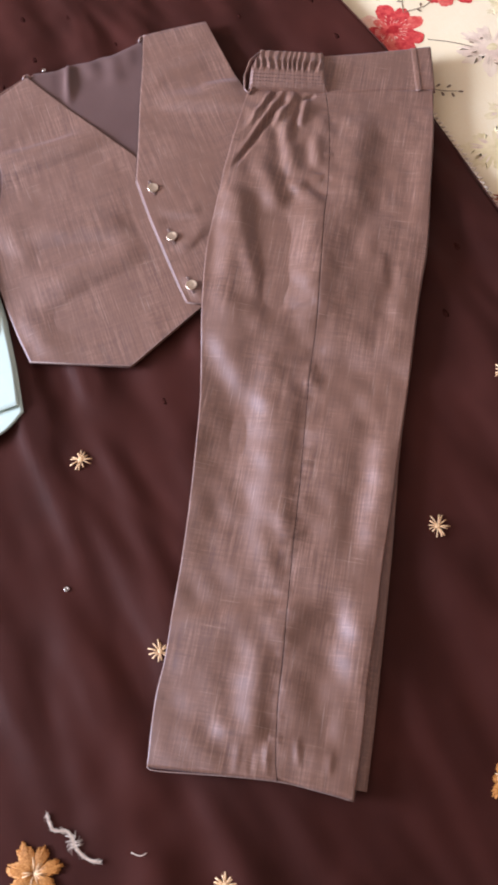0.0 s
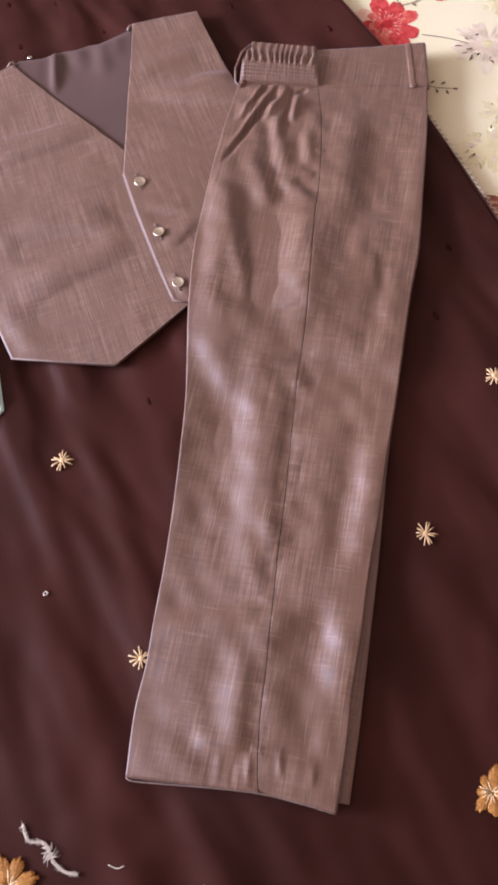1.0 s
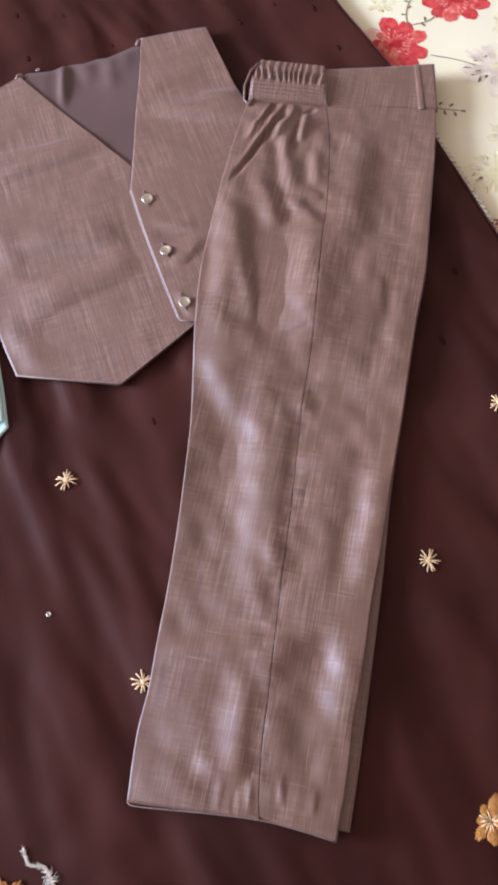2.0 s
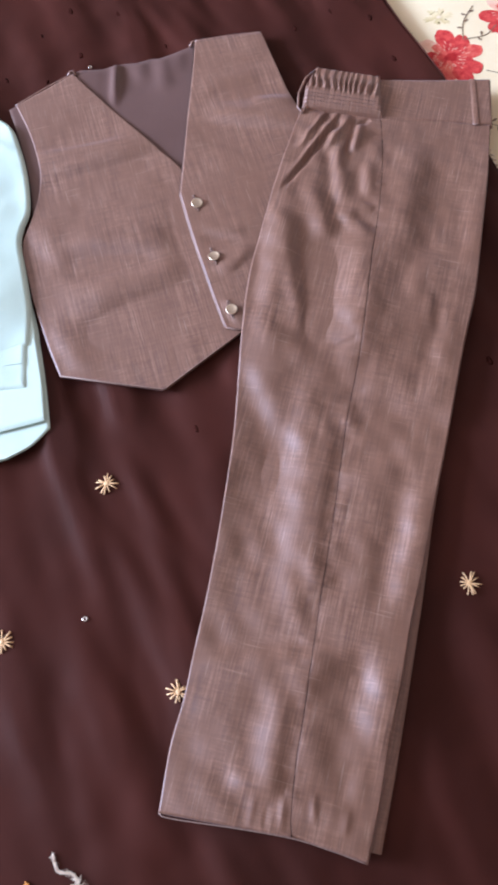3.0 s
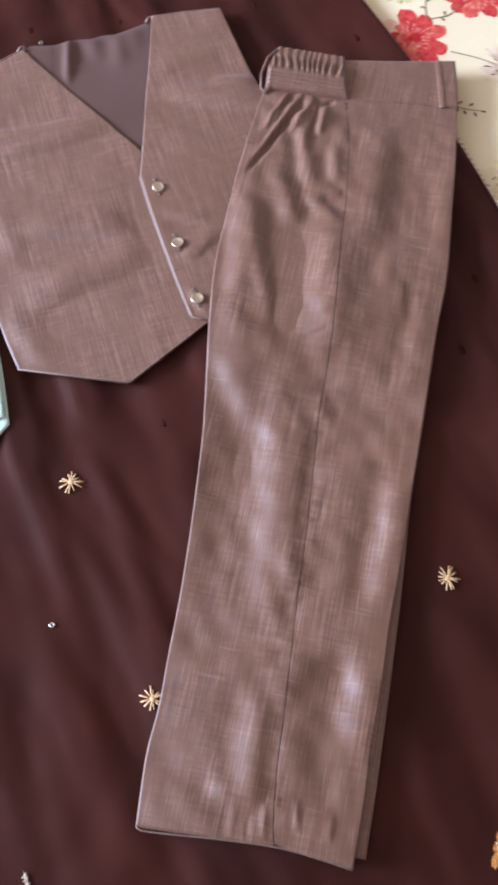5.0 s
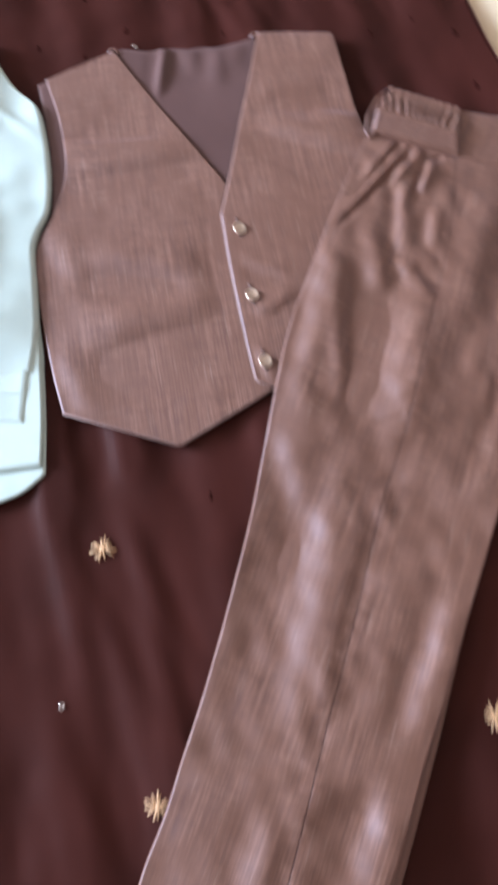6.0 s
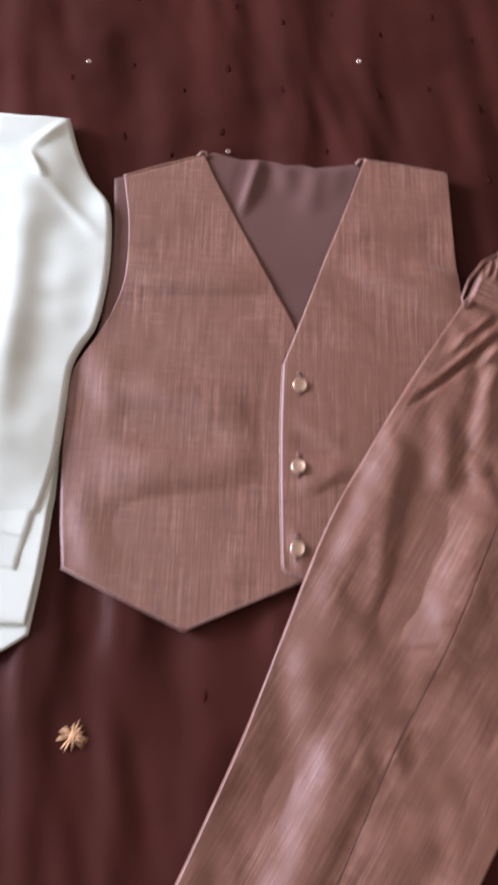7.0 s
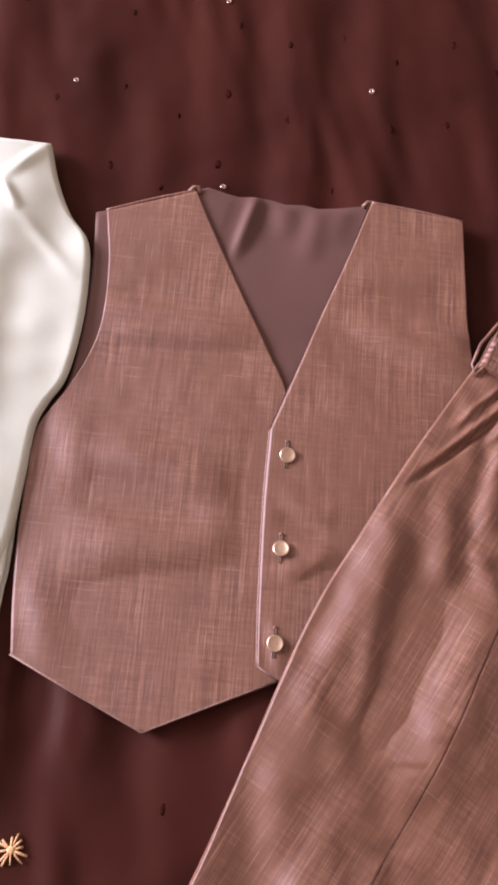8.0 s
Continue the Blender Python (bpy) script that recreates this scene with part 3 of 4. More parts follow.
def sequin(x, y, seed):
    r = random.Random(seed)
    z = on_spread(x, y) + 0.0007
    bm = bmesh.new()
    n = 14
    tilt = Matrix.Translation((x, y, z)) @ Euler((r.uniform(-0.3, 0.3), r.uniform(-0.3, 0.3), 0)).to_matrix().to_4x4()
    rings = []
    for rad, h in ((0.0007, -0.0002), (0.0016, 0.0003), (0.0022, 0.0), (0.0022, -0.0002)):
        rings.append([bm.verts.new(tilt @ Vector((rad * math.cos(2 * math.pi * k / n), rad * math.sin(2 * math.pi * k / n), h))) for k in range(n)])
    for A, B in zip(rings, rings[1:]):
        for k in range(n):
            bm.faces.new((A[k], B[k], B[(k + 1) % n], A[(k + 1) % n]))
    part("sequin", bm, M_SEQUIN, bedspread, "tiny silver cup sequin")


for i, (x, y) in enumerate([(-0.174, -0.224), (-0.177, 0.410), (0.049, 0.432), (-0.069, 0.508), (-0.058, 0.329)]):
    sequin(x, y, 60 + i)

# dark embroidered dots in loose rows
rnd = random.Random(33)
for col in range(-4, 10):
    cx = -0.017 + 0.0425 * (col - 2)
    for row in range(-8, 3):
        cy = 0.465 + 0.073 * row + (0.022 if col % 2 else 0.0)
        x, y = cx + rnd.uniform(-0.005, 0.005), cy + rnd.uniform(-0.007, 0.007)
        if x > float(spread_edge(y)) - 0.02 or rnd.random() < (0.25 if y > 0.15 else 0.6):
            continue
        bm = bmesh.new()
        bmesh.ops.create_icosphere(bm, subdivisions=2, radius=rnd.uniform(0.0020, 0.0032), matrix=Matrix.Translation((x, y, on_spread(x, y) + 0.0001)) @ Matrix.Diagonal((0.75, 1.45, 0.03, 1)))
        for q in bm.verts:
            q.co += Vector((rnd.uniform(-1, 1), rnd.uniform(-1, 1), 0)) * 0.0006
        part("dark_dot", bm, M_DOT, bedspread, "small black thread dot")

# ---- waistcoat ----
vest = thing("waistcoat", -0.01, 0.14, 0.0, "brown-grey slubbed waistcoat with three pale gold buttons", "waistcoat")
soft = Crumple(21, 14, 6, 22)
fine = Crumple(22, 14, 30, 70)


def lining_relief(x, y):
    top = ramp01(y, 0.20, 0.32)
    z = ridges(x, y, [(-0.030, 0.330, -0.047, 0.262, 0.0050, 0.0042), (-0.039, 0.325, -0.054, 0.268, 0.0045, -0.0024), (-0.012, 0.325, -0.010, 0.285, 0.010, 0.0022), (0.015, 0.325, 0.006, 0.270, 0.009, 0.0025), (0.033, 0.325, 0.022, 0.285, 0.009, 0.0016)])
    return 1.4 * z * top + 0.0006 * soft(x, y)


panel("back_lining", [(-0.150, -0.012), (-0.158, 0.060), (-0.157, 0.130), (-0.146, 0.160), (-0.1425, 0.21), (-0.1435, 0.258), (-0.146, 0.296), None, (-0.112, 0.308), (-0.076, 0.3225)][:7],
      [(0.128, -0.012), (0.136, 0.060), (0.137, 0.130), (0.128, 0.16), (0.123, 0.21), (0.121, 0.258), (0.119, 0.300)],
      90, 130, 0.0022, M_LINING, vest, 0.0005, lining_relief, 0.003, 0.0008, "smooth taupe satin lining", lift=None, neck=True)


SWELLS_LEFT = [
    (-0.124, 0.225, -0.056, 0.223, 0.0055, 0.283), (-0.117, 0.19, -0.042, 0.195, 0.0109, -0.226), (-0.105, 0.098, -0.052, 0.086, 0.013, 0.232), (-0.153, 0.132, -0.142, 0.106, 0.0112, 0.10),
    (-0.105, 0.033, -0.048, 0.044, 0.0173, -0.189), (-0.15, 0.022, -0.142, -0.012, 0.0075, 0.11),
]
SWELLS_RIGHT = [
    (0.047, 0.211, 0.111, 0.182, 0.0127, 0.264), (0.096, 0.232, 0.115, 0.225, 0.0078, -0.283), (0.056, 0.252, 0.092, 0.25, 0.0109, -0.132), (0.005, 0.084, 0.025, 0.076, 0.0051, 0.226),
    (0.014, 0.041, 0.029, 0.048, 0.0078, -0.226), (-0.004, 0.01, 0.0, -0.009, 0.0038, 0.189),
]


def left_relief(x, y):
    z = swells(x, y, SWELLS_LEFT) + ridges(x, y, [(-0.132, 0.2285, -0.072, 0.2225, 0.0030, 0.0004)])
    return (z + 0.0005 * soft(x, y) + 0.0014 + 0.00012 * fine(x, y)) * (1 - ramp01(x, -0.045, -0.014) * (1 - ramp01(y, 0.10, 0.19)))


def right_relief(x, y):
    z = swells(x, y, SWELLS_RIGHT) + ridges(x, y, [(0.01, 0.04, 0.030, 0.058, 0.0016, 0.0005), (0.05, 0.295, 0.115, 0.285, 0.012, 0.0008)])
    return z + 0.0005 * soft(x + 0.3, y) + 0.0014 + 0.00012 * fine(x, y)


# left front: the point of the hem, armhole and shoulder
panel("left_front", [(-0.0740, -0.0550), (-0.1535, -0.0180), None, (-0.158, 0.015), (-0.1610, 0.050), (-0.1625, 0.090), (-0.161, 0.124), (-0.149, 0.148), (-0.137, 0.176), (-0.1305, 0.205), (-0.1315, 0.250), (-0.1385, 0.295)],
      [(-0.0705, -0.0552), (0.0115, -0.0165), None, (0.010, 0.030), (0.006, 0.080), (0.002, 0.130), (-0.001, 0.166), (-0.016, 0.197), (-0.033, 0.230), (-0.050, 0.264), (-0.066, 0.296), (-0.077, 0.320)],
      180, 110, 0.0018, M_VEST, vest, 0.0017, left_relief, 0.0010, 0.0012)
panel("right_front", [(0.005, -0.0200), (-0.0030, -0.0155), (-0.0085, -0.0125), None, (-0.0095, 0.005), (-0.0105, 0.030), (-0.0120, 0.090), (-0.0112, 0.1385), None, (-0.0015, 0.167), (0.0085, 0.197), (0.020, 0.232), (0.034, 0.272), (0.051, 0.325)],
      [(0.040, -0.045), (0.100, -0.040), (0.125, 0.030), (0.134, 0.100), (0.133, 0.140), (0.127, 0.175), (0.1235, 0.205), (0.121, 0.235), (0.1195, 0.275), (0.118, 0.317)],
      150, 100, 0.0018, M_VEST, vest, 0.0046, right_relief, 0.0010, 0.0012)

# front edge's lit rim and neck's shade line as coloured tubes; shoulder seams
bm = bmesh.new()
tube(bm, [(x - 0.0003, y, 0.0055) for x, y in smooth_line([(-0.0083, -0.0123), (-0.0095, 0.005), (-0.0105, 0.030), (-0.0119, 0.090), (-0.0111, 0.1385)], 60)], 0.0006, 6)
tube(bm, [(0.006, -0.0203, 0.0055), (-0.0030, -0.0157, 0.0055), (-0.0083, -0.0125, 0.0055)], 0.0006, 6)
part("front_edge", bm, M_EDGE, vest, "front edge in pale thread, its lit rim put into the colour")
# dark tube that paints the shade beside the neck edge and covers its rim
bm = bmesh.new()
tube(bm, [(x - 0.0003, y + 0.0001, 0.0055) for x, y in smooth_line([(-0.0111, 0.1385), (-0.0015, 0.167), (0.0085, 0.197), (0.020, 0.232), (0.034, 0.272), (0.050, 0.324)], 40)], 0.0005, 6)
part("neck_edge_shade", bm, M_SEAM_SHADE, vest)
bm = bmesh.new()
tube(bm, [(x, y, 0.0036) for x, y in smooth_line([(-0.1385, 0.2940), (-0.108, 0.3073), (-0.077, 0.3192)], 20)], 0.0013, 8)
part("shoulder_seam", bm, M_VEST, vest)
bm = bmesh.new()
tube(bm, [(x, y, 0.0063) for x, y in smooth_line([(0.051, 0.3240), (0.084, 0.3208), (0.118, 0.3160)], 20)], 0.0013, 8)
part("shoulder_seam", bm, M_VEST, vest)
for x, y in ((-0.077, 0.323), (0.050, 0.327)):
    bm = bmesh.new()
    tube(bm, [(x - 0.005, y - 0.0050, 0.0030), (x - 0.002, y - 0.0016, 0.0044), (x + 0.001, y - 0.0012, 0.0044), (x + 0.003, y - 0.0060, 0.0035)], 0.0017, 8)
    part("neck_corner", bm, M_VEST, vest)
bm = bmesh.new()
tube(bm, [(x, y + 0.0001, 0.0046) for x, y in ((-0.1536, -0.0182), (-0.115, -0.0363), (-0.0722, -0.0556), (-0.032, -0.0368), (0.009, -0.0184))], 0.0006, 6)
part("hem_edge", bm, M_EDGE, vest)

for x, y, tiltx in ((0.001, 0.121, 0.10), (0.001, 0.059, -0.12), (0.001, 0.001, 0.03)):
    base = Matrix.Translation((x, y, 0.0080)) @ Euler((tiltx, tiltx * 0.7, 0)).to_matrix().to_4x4()
    bm = bmesh.new()
    n, rings = 28, []
    for rad, h in ((0.0012, 0.0020), (0.0038, 0.0020), (0.0043, 0.0023), (0.0048, 0.0023), (0.0052, 0.0018), (0.0050, 0.0008), (0.0020, 0.0006)):
        rings.append([bm.verts.new(base @ Vector((rad * math.cos(2 * math.pi * k / n), rad * math.sin(2 * math.pi * k / n), h))) for k in range(n)])
    for A, B in zip(rings, rings[1:]):
        for k in range(n):
            bm.faces.new((A[k], B[k], B[(k + 1) % n], A[(k + 1) % n]))
    bm.faces.new(rings[0])
    bm.faces.new(rings[-1][::-1])
    button = part("button", bm, M_BUTTON, vest, "round pale gold metal button")
    bm = bmesh.new()
    tube(bm, [(x, y, 0.0070), (x, y, 0.0092)], 0.0012, 8)
    part("shank", bm, M_BUTTON, button)
    bm = bmesh.new()
    for s in (-0.0007, 0.0007):
        tube(bm, [(x + s - 0.0006, y - 0.0085, 0.0084), (x + s - 0.0006, y, 0.0088), (x + s - 0.0006, y + 0.0095, 0.0084)], 0.0004, 5)
    tube(bm, [(x - 0.0020, y + 0.0098, 0.0085), (x + 0.0008, y + 0.0098, 0.0085)], 0.0006, 5)
    part("buttonhole", bm, M_EDGE, vest, "pale stitched buttonhole")

# ---- trousers ----
trousers = thing("trousers", 0.10, -0.12, 0.0, "brown-grey slubbed trousers folded flat, elastic at the back waist", "trousers")
EDGE_L = [(-0.152, -0.37), (-0.142, -0.347), (-0.132, -0.326), (-0.117, -0.301), (-0.101, -0.269), (-0.084, -0.236), (-0.066, -0.198), (-0.046, -0.153), (-0.03, -0.1151), (-0.0152, -0.0755), (0.0035, -0.0235), (0.0243, 0.0271), (0.0491, 0.0728), (0.076, 0.1206), (0.101, 0.1612), (0.1253, 0.1993)]
SEAM = [(-0.07, -0.409), (-0.066, -0.395), (-0.053, -0.364), (-0.039, -0.336), (-0.019, -0.294), (0.0, -0.255), (0.021, -0.213), (0.042, -0.169), (0.065, -0.121), (0.0856, -0.083), (0.1051, -0.0423), (0.1313, 0.0151), (0.1539, 0.0614), (0.1773, 0.1179), (0.1931, 0.1682)]
EDGE_R = [(-0.025, -0.438), (-0.003, -0.401), (0.015, -0.367), (0.036, -0.332), (0.057, -0.294), (0.081, -0.255), (0.105, -0.213), (0.132, -0.168), (0.159, -0.121), (0.1813, -0.0822), (0.2062, -0.0419), (0.239, 0.0224), (0.2677, 0.0794), (0.292, 0.133)]
UNDER_R = [(-0.0145, -0.435), (0.005, -0.401), (0.026, -0.363), (0.050, -0.319), (0.071, -0.280), (0.088, -0.247), (0.106, -0.213), (0.150, -0.135)]
UNDER_L = [(-0.080, -0.400), (-0.060, -0.364), (-0.040, -0.325), (-0.019, -0.284), (0.004, -0.240), (0.024, -0.205), (0.065, -0.115)]
wrink = Crumple(31, 18, 5, 15)
wrink2 = Crumple(32, 18, 22, 55)


def over_vest(x, y):
    """The legs' rise over the waistcoat that lies beneath the hip."""
    return 0.0135 * ramp01(y, -0.125, -0.03) * (1 - ramp01(x, 0.06, 0.30)) + sag(x, y)


SWELLS_BACK = [
    (0.062, 0.085, 0.015, -0.028, 0.0089, 0.22), (0.076, 0.066, 0.063, 0.003, 0.008, -0.28), (0.062, 0.0, 0.057, -0.033, 0.0068, -0.25), (0.111, 0.025, 0.082, -0.053, 0.0156, 0.25),
    (0.026, -0.023, 0.049, -0.058, 0.0115, -0.13), (-0.0, -0.067, 0.002, -0.115, 0.0116, 0.22), (0.026, -0.102, -0.023, -0.236, 0.0125, 0.22), (-0.040, -0.150, -0.012, -0.128, 0.0150, -0.10),
    (-0.036, -0.149, -0.068, -0.229, 0.011, -0.1), (0.044, -0.148, -0.004, -0.253, 0.0053, -0.15), (-0.092, -0.276, -0.028, -0.294, 0.0091, -0.2), (-0.016, -0.248, -0.02, -0.284, 0.0063, -0.12),
    (-0.06, -0.322, -0.078, -0.357, 0.0087, 0.15), (-0.095, -0.371, -0.076, -0.38, 0.0062, 0.25), (-0.129, -0.343, -0.112, -0.365, 0.0098, -0.1), (-0.051, -0.334, -0.066, -0.37, 0.0055, -0.12),
]
SWELLS_FRONT = [
    (0.217, 0.105, 0.167, 0.013, 0.0124, -0.2), (0.167, -0.04, 0.158, -0.067, 0.0039, -0.15), (0.243, 0.066, 0.208, -0.008, 0.0092, 0.15), (0.167, -0.001, 0.146, -0.033, 0.0069, 0.15),
    (0.165, -0.069, 0.136, -0.115, 0.0085, 0.12), (0.095, -0.117, 0.136, -0.138, 0.013, 0.22), (0.054, -0.165, 0.083, -0.171, 0.0081, -0.2), (0.07, -0.121, 0.068, -0.132, 0.0055, -0.12),
    (0.089, -0.203, 0.049, -0.273, 0.0095, 0.25), (0.019, -0.321, 0.001, -0.353, 0.0113, 0.26), (0.019, -0.232, 0.004, -0.255, 0.0077, -0.12), (-0.013, -0.313, -0.025, -0.322, 0.0081, -0.15),
    (-0.035, -0.353, -0.033, -0.365, 0.0099, -0.15), (-0.041, -0.398, -0.017, -0.411, 0.0077, -0.12), (-0.012, -0.377, -0.023, -0.393, 0.0054, 0.12),
]
SWELLS_HIP = [
    (0.135, 0.136, 0.122, 0.084, 0.0058, 0.3), (0.109, 0.082, 0.107, 0.051, 0.0066, -0.3), (0.157, 0.113, 0.146, 0.083, 0.0052, 0.3), (0.129, 0.06, 0.138, 0.04, 0.0056, -0.3),
    (0.12, 0.06, 0.127, 0.058, 0.0046, 0.25), (0.145, 0.132, 0.136, 0.116, 0.0048, -0.3), (0.144, 0.07, 0.149, 0.067, 0.0026, -0.25),
]
CREASES = [
    (0.149, 0.184, 0.116, 0.156, 0.0022, -0.003), (0.159, 0.179, 0.076, 0.103, 0.0027, -0.005), (0.169, 0.169, 0.142, 0.124, 0.0027, -0.0035), (0.182, 0.165, 0.167, 0.163, 0.0022, -0.003),
    (0.144, 0.184, 0.105, 0.146, 0.0027, 0.0026), (0.155, 0.18, 0.088, 0.117, 0.0027, 0.0034), (0.164, 0.173, 0.128, 0.138, 0.0032, 0.0034), (0.173, 0.165, 0.153, 0.13, 0.0032, 0.0028),
    (0.070, -0.063, 0.094, -0.063, 0.0026, -0.0007), (0.072, -0.060, 0.096, -0.060, 0.0030, 0.0006), (0.030, -0.092, 0.060, -0.110, 0.0040, 0.0009), (0.040, -0.100, 0.064, -0.117, 0.0034, -0.0007),
]
HEM_FOLDS = [
    (-0.076, -0.404, -0.067, -0.382, 0.0026, 0.0008), (-0.087, -0.400, -0.079, -0.384, 0.0024, -0.0006), (-0.096, -0.396, -0.086, -0.376, 0.0030, 0.0007),
    (-0.053, -0.406, -0.047, -0.386, 0.0028, 0.0010), (-0.036, -0.418, -0.027, -0.402, 0.0030, 0.0009)]

# small puckers across the side seam
rnd = random.Random(71)
PUCKERS = []
for x, y in smooth_line(SEAM, 44)[1:]:
    a, b = rnd.uniform(0.004, 0.012), rnd.uniform(0.003, 0.010)
    PUCKERS.append((x - a, y + 0.35 * a + rnd.uniform(-0.002, 0.002), x + b, y - 0.35 * b + rnd.uniform(-0.003, 0.003), rnd.uniform(0.0018, 0.0032), rnd.choice((-1, 1)) * rnd.uniform(0.0004, 0.0011)))


def leg_relief(x, y):
    gather = ramp01(y - 0.5 * (x - 0.15), 0.06, 0.17) * (1 - ramp01(x, 0.16, 0.2))
    z = swells(x, y, SWELLS_BACK) + swells(x, y, SWELLS_FRONT) + swells(x, y, SWELLS_HIP)
    z = z + ridges(x, y, CREASES) + ridges(x, y, HEM_FOLDS) + 0.85 * ridges(x, y, PUCKERS)
    return z + 0.0006 * wrink(x, y) + 0.00032 * wrink2(x, y) * (1 + 1.4 * gather) + 0.0012


panel("under_leg", UNDER_L, UNDER_R, 120, 40, 0.0030, M_TROUSER, trousers, 0.0003, lambda x, y: 0.0004 * wrink(x, y), 0.003, 0.0012, lift=sag)
panel("back_panel", EDGE_L, SEAM, 480, 150, 0.0050, M_TROUSER, trousers, 0.0020, leg_relief, 0.0015, 0.0014, lift=over_vest, drop=(1.0, 0.03))
panel("front_panel", [(x + 0.0006, y + 0.0003) for x, y in SEAM], EDGE_R, 360, 120, 0.0050, M_TROUSER, trousers, 0.0020, leg_relief, 0.0015, 0.0014, lift=over_vest, drop=(0.03, 1.0))
bm = bmesh.new()
line = smooth_line(SEAM, 160)
seam_z = 0.0034 + 0.97 * 0.0036 - 0.0001 + over_vest(line[:, 0], line[:, 1]) + 0.97 * leg_relief(line[:, 0], line[:, 1])
tube(bm, [(x, y, z) for (x, y), z in zip(line, seam_z)], 0.0003, 6)
part("side_seam", bm, M_SEAM_SHADE, trousers, "dark sunken side seam")
# hem stitches and folded hem edge
bm = bmesh.new()
tube(bm, [(x, y + 0.0006, 0.0048 + float(sag(x, y))) for x, y in smooth_line([(-0.1515, -0.3705), (-0.145, -0.3757), (-0.102, -0.3945), (-0.070, -0.4095), (-0.047, -0.4235), (-0.0255, -0.4385)], 50)], 0.0005, 6)
part("hem_edge", bm, M_EDGE, trousers, "pale hem edge")


def band_relief(x, y):
    return 0.0005 * wrink(x, y) + 0.00015 * wrink2(x, y)


waistband = panel("waistband", [(0.1906, 0.1633), (0.1974, 0.1884), (0.2054, 0.2134)], [(0.2925, 0.1300), (0.3030, 0.158), (0.3135, 0.1865)], 40, 70, 0.0058, M_TROUSER, trousers, 0.0036, band_relief, 0.003, 0.0014,
                  label="flat stitched front waistband", lift=over_vest)
# waist seam, its thin shadow line put into the dark thread colour
bm = bmesh.new()
tube(bm, [(x, y, 0.0066 + float(over_vest(np.array(x), np.array(y)))) for x, y in smooth_line([(0.193, 0.1620), (0.230, 0.1500), (0.290, 0.1300)], 30)], 0.0004, 6)
part("waist_seam", bm, M_SEAM_SHADE, waistband)
loop = panel("belt_loop", [(0.2745, 0.1360), (0.2930, 0.1915)], [(0.2800, 0.1338), (0.2985, 0.1893)], 24, 10, 0.0007, M_TROUSER, trousers, 0.0088, None, 0.0015, 0.0002)
bm = bmesh.new()
tube(bm, [(0.2740, 0.1355, 0.0098), (0.2800, 0.1335, 0.0098)], 0.0007, 6)
part("bar_tack", bm, M_EDGE, loop)


def elastic_relief(x, y):
    """Vertical gathers, pinched by four stitched rows."""
    c, s = math.cos(radians(-24)), math.sin(radians(-24))
    along = (x - 0.1216) * c + (y - 0.1928) * s
    up = -(x - 0.1216) * s + (y - 0.1928) * c
    g = np.sin(2 * np.pi * along / 0.0060 + 2.2 * np.sin(along * 150) + 1.2 * np.sin(up * 160 + along * 60)) * 0.0014 * (0.10 + 0.90 * ramp01(up, 0.020, 0.027)) + np.sin(2 * np.pi * along / 0.0030 + 2 + 1.5 * np.sin(up * 90)) * 0.0002
    frill = ramp01(up, 0.022, 0.028)
    rows = np.zeros_like(x)
    for r in (0.004, 0.0085, 0.013, 0.0175):
        rows -= 0.0013 * np.exp(-((up - r) / 0.0011) ** 2)
    return g * (0.5 + 0.7 * frill) * (1 - 0.75 * ramp01(up, 0.034, 0.044)) + rows + 0.002 * np.sin(np.pi * np.clip(up / 0.045, 0, 1))


panel("elastic_waistband", [(0.1226, 0.1923), (0.1323, 0.2141), (0.1420, 0.2279), (0.1510, 0.2391)], [(0.1938, 0.1633), (0.1995, 0.1843), (0.2043, 0.2010), (0.2091, 0.2132)],
      60, 150, 0.0075, M_TROUSER, trousers, 0.0060, elastic_relief, 0.0040, 0.0014, "gathered elastic back waistband with shirring rows", lift=over_vest)
bm = bmesh.new()
tube(bm, [(x, y, z) for x, y, z in ((0.1477, 0.2321, 0.023), (0.1362, 0.2246, 0.024), (0.1245, 0.2086, 0.023), (0.1191, 0.1938, 0.021), (0.1211, 0.1869, 0.020), (0.1270, 0.1926, 0.022), (0.1323, 0.2012, 0.024))], 0.0011, 7)
part("waist_loop", bm, M_TROUSER, trousers, "thin fabric waist loop")

# ---- shirt ----
shirt = thing("shirt", -0.26, 0.12, 0.0, "folded pale mint cotton shirt with long sleeves", "shirt")
crease = Crumple(41, 14, 6, 18)
crease2 = Crumple(42, 14, 20, 45)


def shirt_relief(x, y):
    return 0.0012 * crease(x, y) + 0.0003 * crease2(x, y)


def sleeve_relief(x, y):
    z = ridges(x, y, [(-0.212, 0.302, -0.196, 0.278, 0.0035, 0.0030), (-0.196, 0.278, -0.150, 0.232, 0.0050, 0.0016), (-0.184, 0.340, -0.212, 0.302, 0.0040, 0.0022),
                      (-0.186, 0.25, -0.190, 0.06, 0.016, -0.0022), (-0.206, 0.27, -0.206, 0.05, 0.012, 0.0030)])
    return z + shirt_relief(x, y) + 0.0080 * (1 - ramp01(x + 0.03 * (y - 0.15), -0.210, -0.150)) * ramp01(y, 0.01, 0.07)


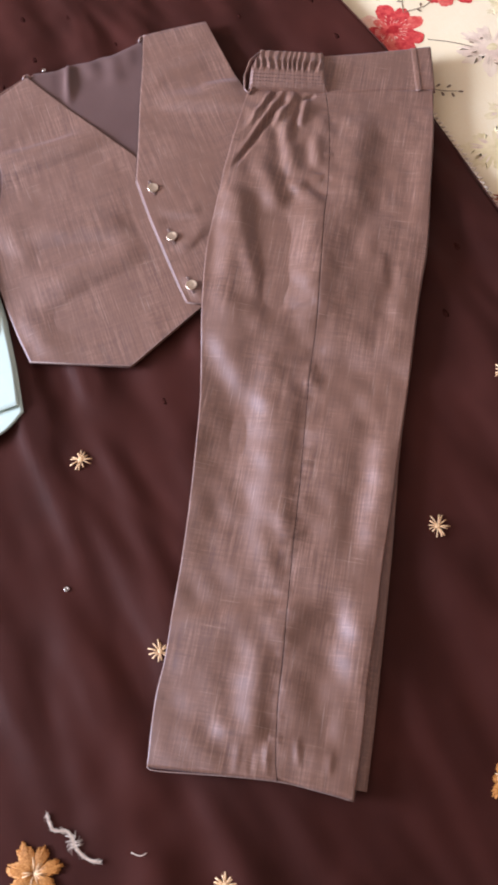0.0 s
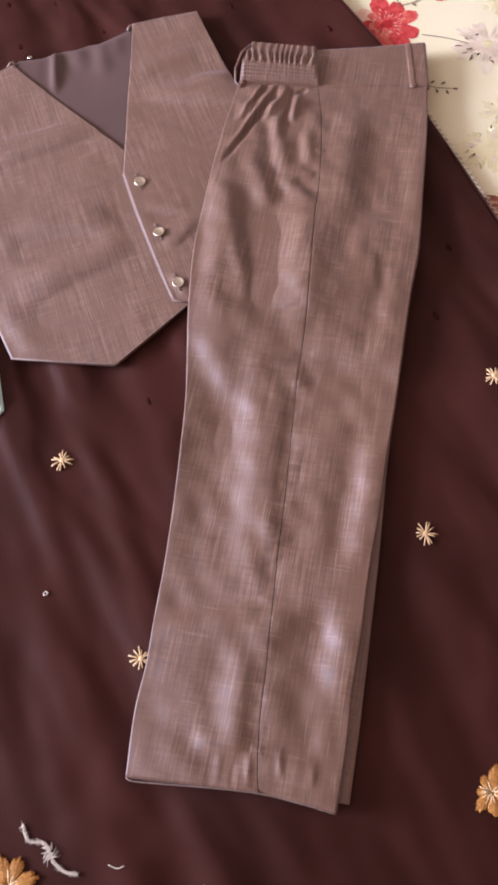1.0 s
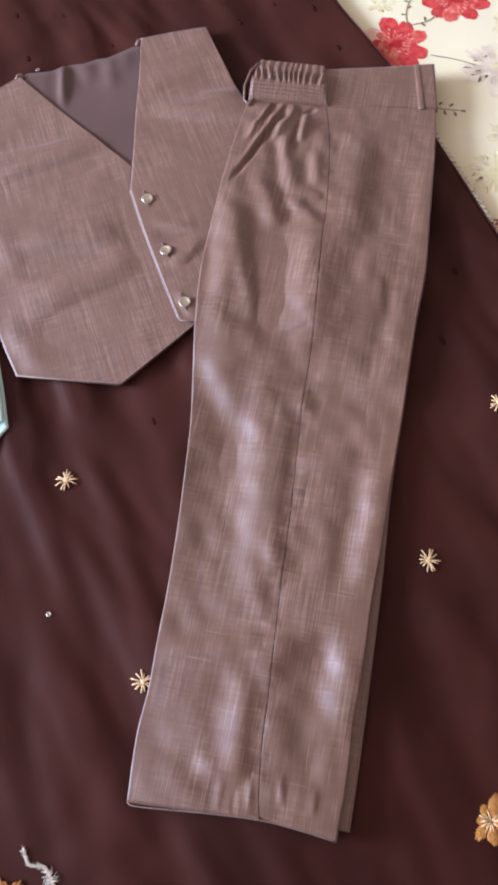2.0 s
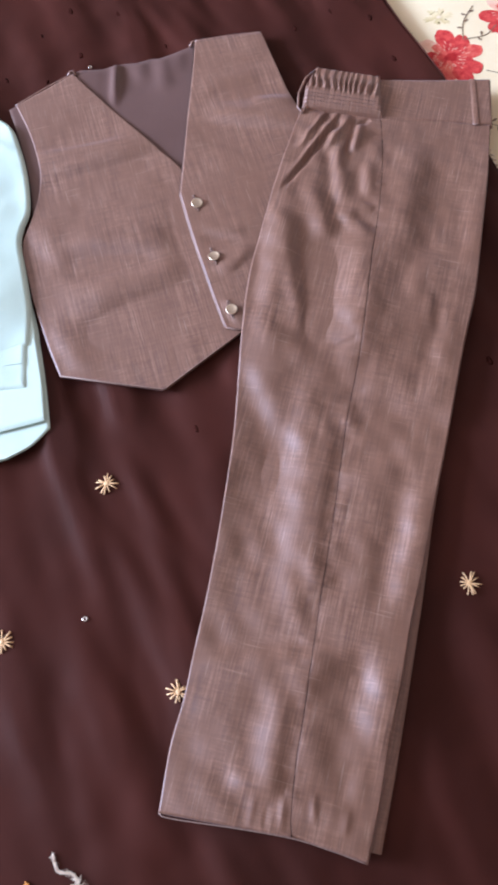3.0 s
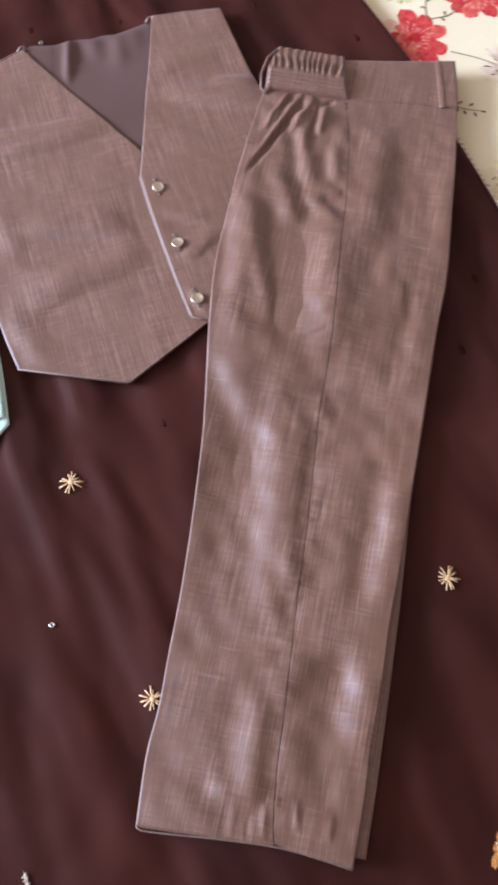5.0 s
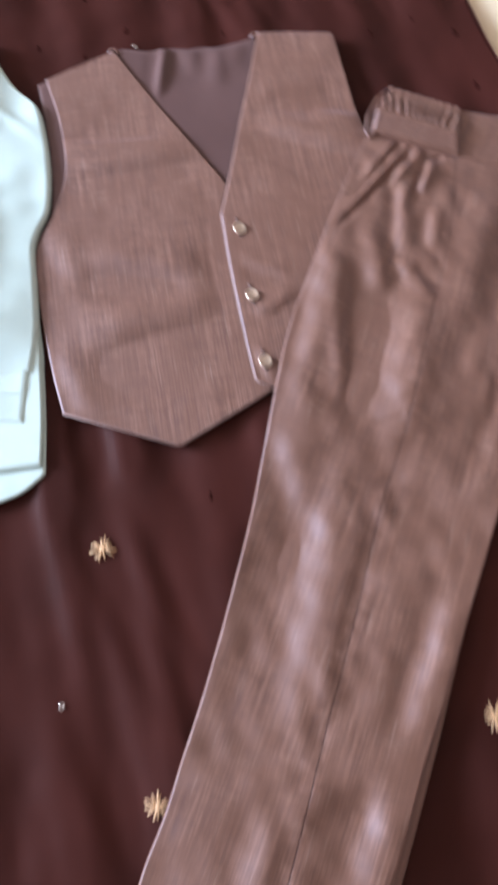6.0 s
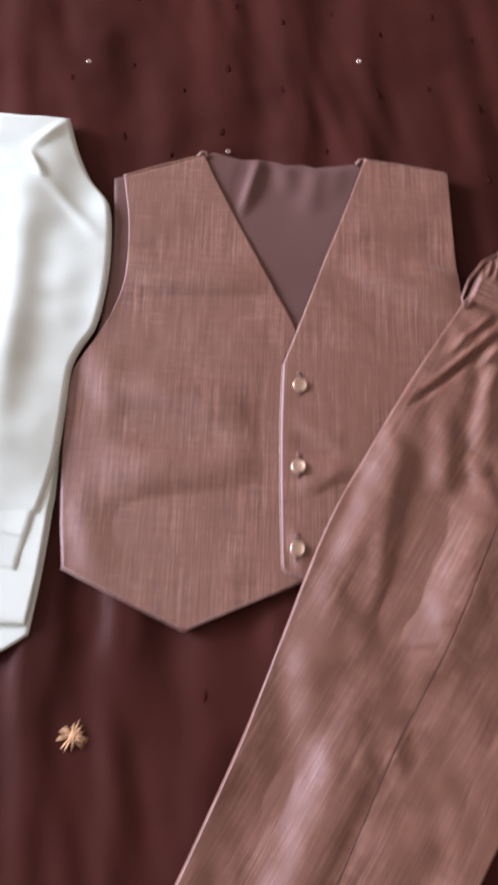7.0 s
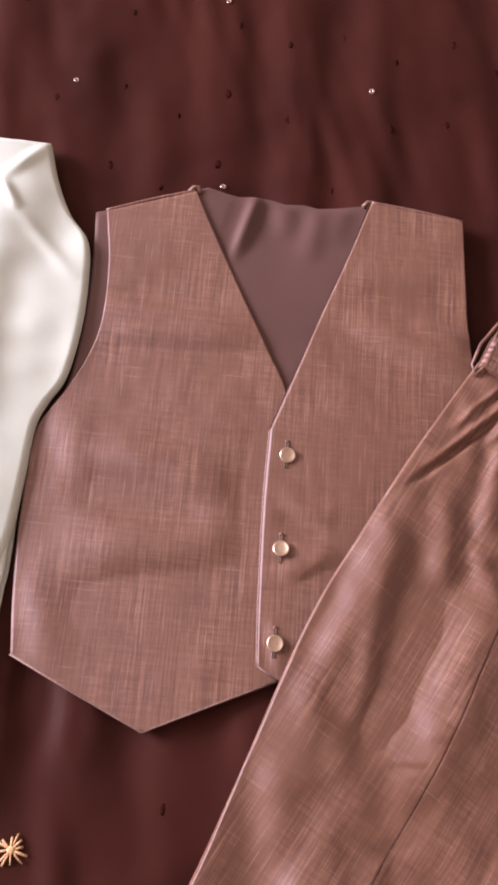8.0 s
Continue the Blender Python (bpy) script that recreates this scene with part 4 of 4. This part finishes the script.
panel("shirt_tail", [(-0.300, -0.0850), (-0.45, -0.075), (-0.560, -0.050), None, (-0.565, 0.06), (-0.560, 0.30)], [(-0.208, -0.0800), (-0.187, -0.0735), (-0.1700, -0.0620), None, (-0.166, -0.020), (-0.1640, 0.020), (-0.1635, 0.060), (-0.170, 0.30)],
      110, 240, 0.0028, M_SHIRT, shirt, 0.0003, shirt_relief, 0.003, 0.0010)
panel("front_tail", [(-0.545, -0.058), (-0.545, 0.06), (-0.540, 0.20)], [(-0.1720, -0.0560), (-0.1680, -0.020), (-0.1660, 0.020), (-0.1655, 0.050), (-0.172, 0.20)],
      110, 320, 0.0014, M_SHIRT, shirt, 0.0044, lambda x, y: 0.3 * shirt_relief(x, y), 0.002, 0.0006)
panel("sleeve", [(-0.235, 0.010), (-0.236, 0.10), (-0.237, 0.22), (-0.240, 0.338)],
      [(-0.1725, 0.016), (-0.1645, 0.052), (-0.1625, 0.088), (-0.1615, 0.124), (-0.1560, 0.142), (-0.1470, 0.162), (-0.1425, 0.200), (-0.1430, 0.236), (-0.1475, 0.266), (-0.1630, 0.287), (-0.1750, 0.313), (-0.1845, 0.343)],
      150, 60, 0.0050, M_SHIRT, shirt, 0.0030, sleeve_relief, 0.0045, 0.0012)
panel("cuff", [(-0.252, -0.012), (-0.250, 0.034)], [(-0.1815, -0.0235), (-0.1715, 0.0300)], 36, 60, 0.0040, M_SHIRT, shirt, 0.0042, shirt_relief, 0.006, 0.0005)
bm = bmesh.new()
tube(bm, [(-0.240, 0.0075, 0.0083), (-0.205, 0.0035, 0.0083), (-0.1805, 0.0005, 0.0080)], 0.0002, 6)
part("cuff_stitch", bm, M_SHIRT, shirt)


def body_relief(x, y):
    z = ridges(x, y, [(-0.215, 0.28, -0.216, 0.02, 0.010, 0.0030), (-0.245, 0.33, -0.215, 0.30, 0.008, 0.0020), (-0.23, 0.20, -0.24, 0.08, 0.012, -0.0018)])
    return z + 1.4 * shirt_relief(x, y)


panel("shirt_front", [(-0.540, -0.020), (-0.545, 0.15), (-0.530, 0.33)], [(-0.1905, -0.008), (-0.1850, 0.06), (-0.1880, 0.11), (-0.1950, 0.20), (-0.2020, 0.26), (-0.2140, 0.302)], 120, 110, 0.0040, M_SHIRT, shirt, 0.0026, body_relief, 0.0160, 0.0004)
panel("collar", [(-0.400, 0.300), (-0.395, 0.345)], [(-0.2190, 0.300), (-0.1850, 0.3445)], 40, 80, 0.0046, M_SHIRT, shirt, 0.0046, shirt_relief, 0.010, 0.0006)
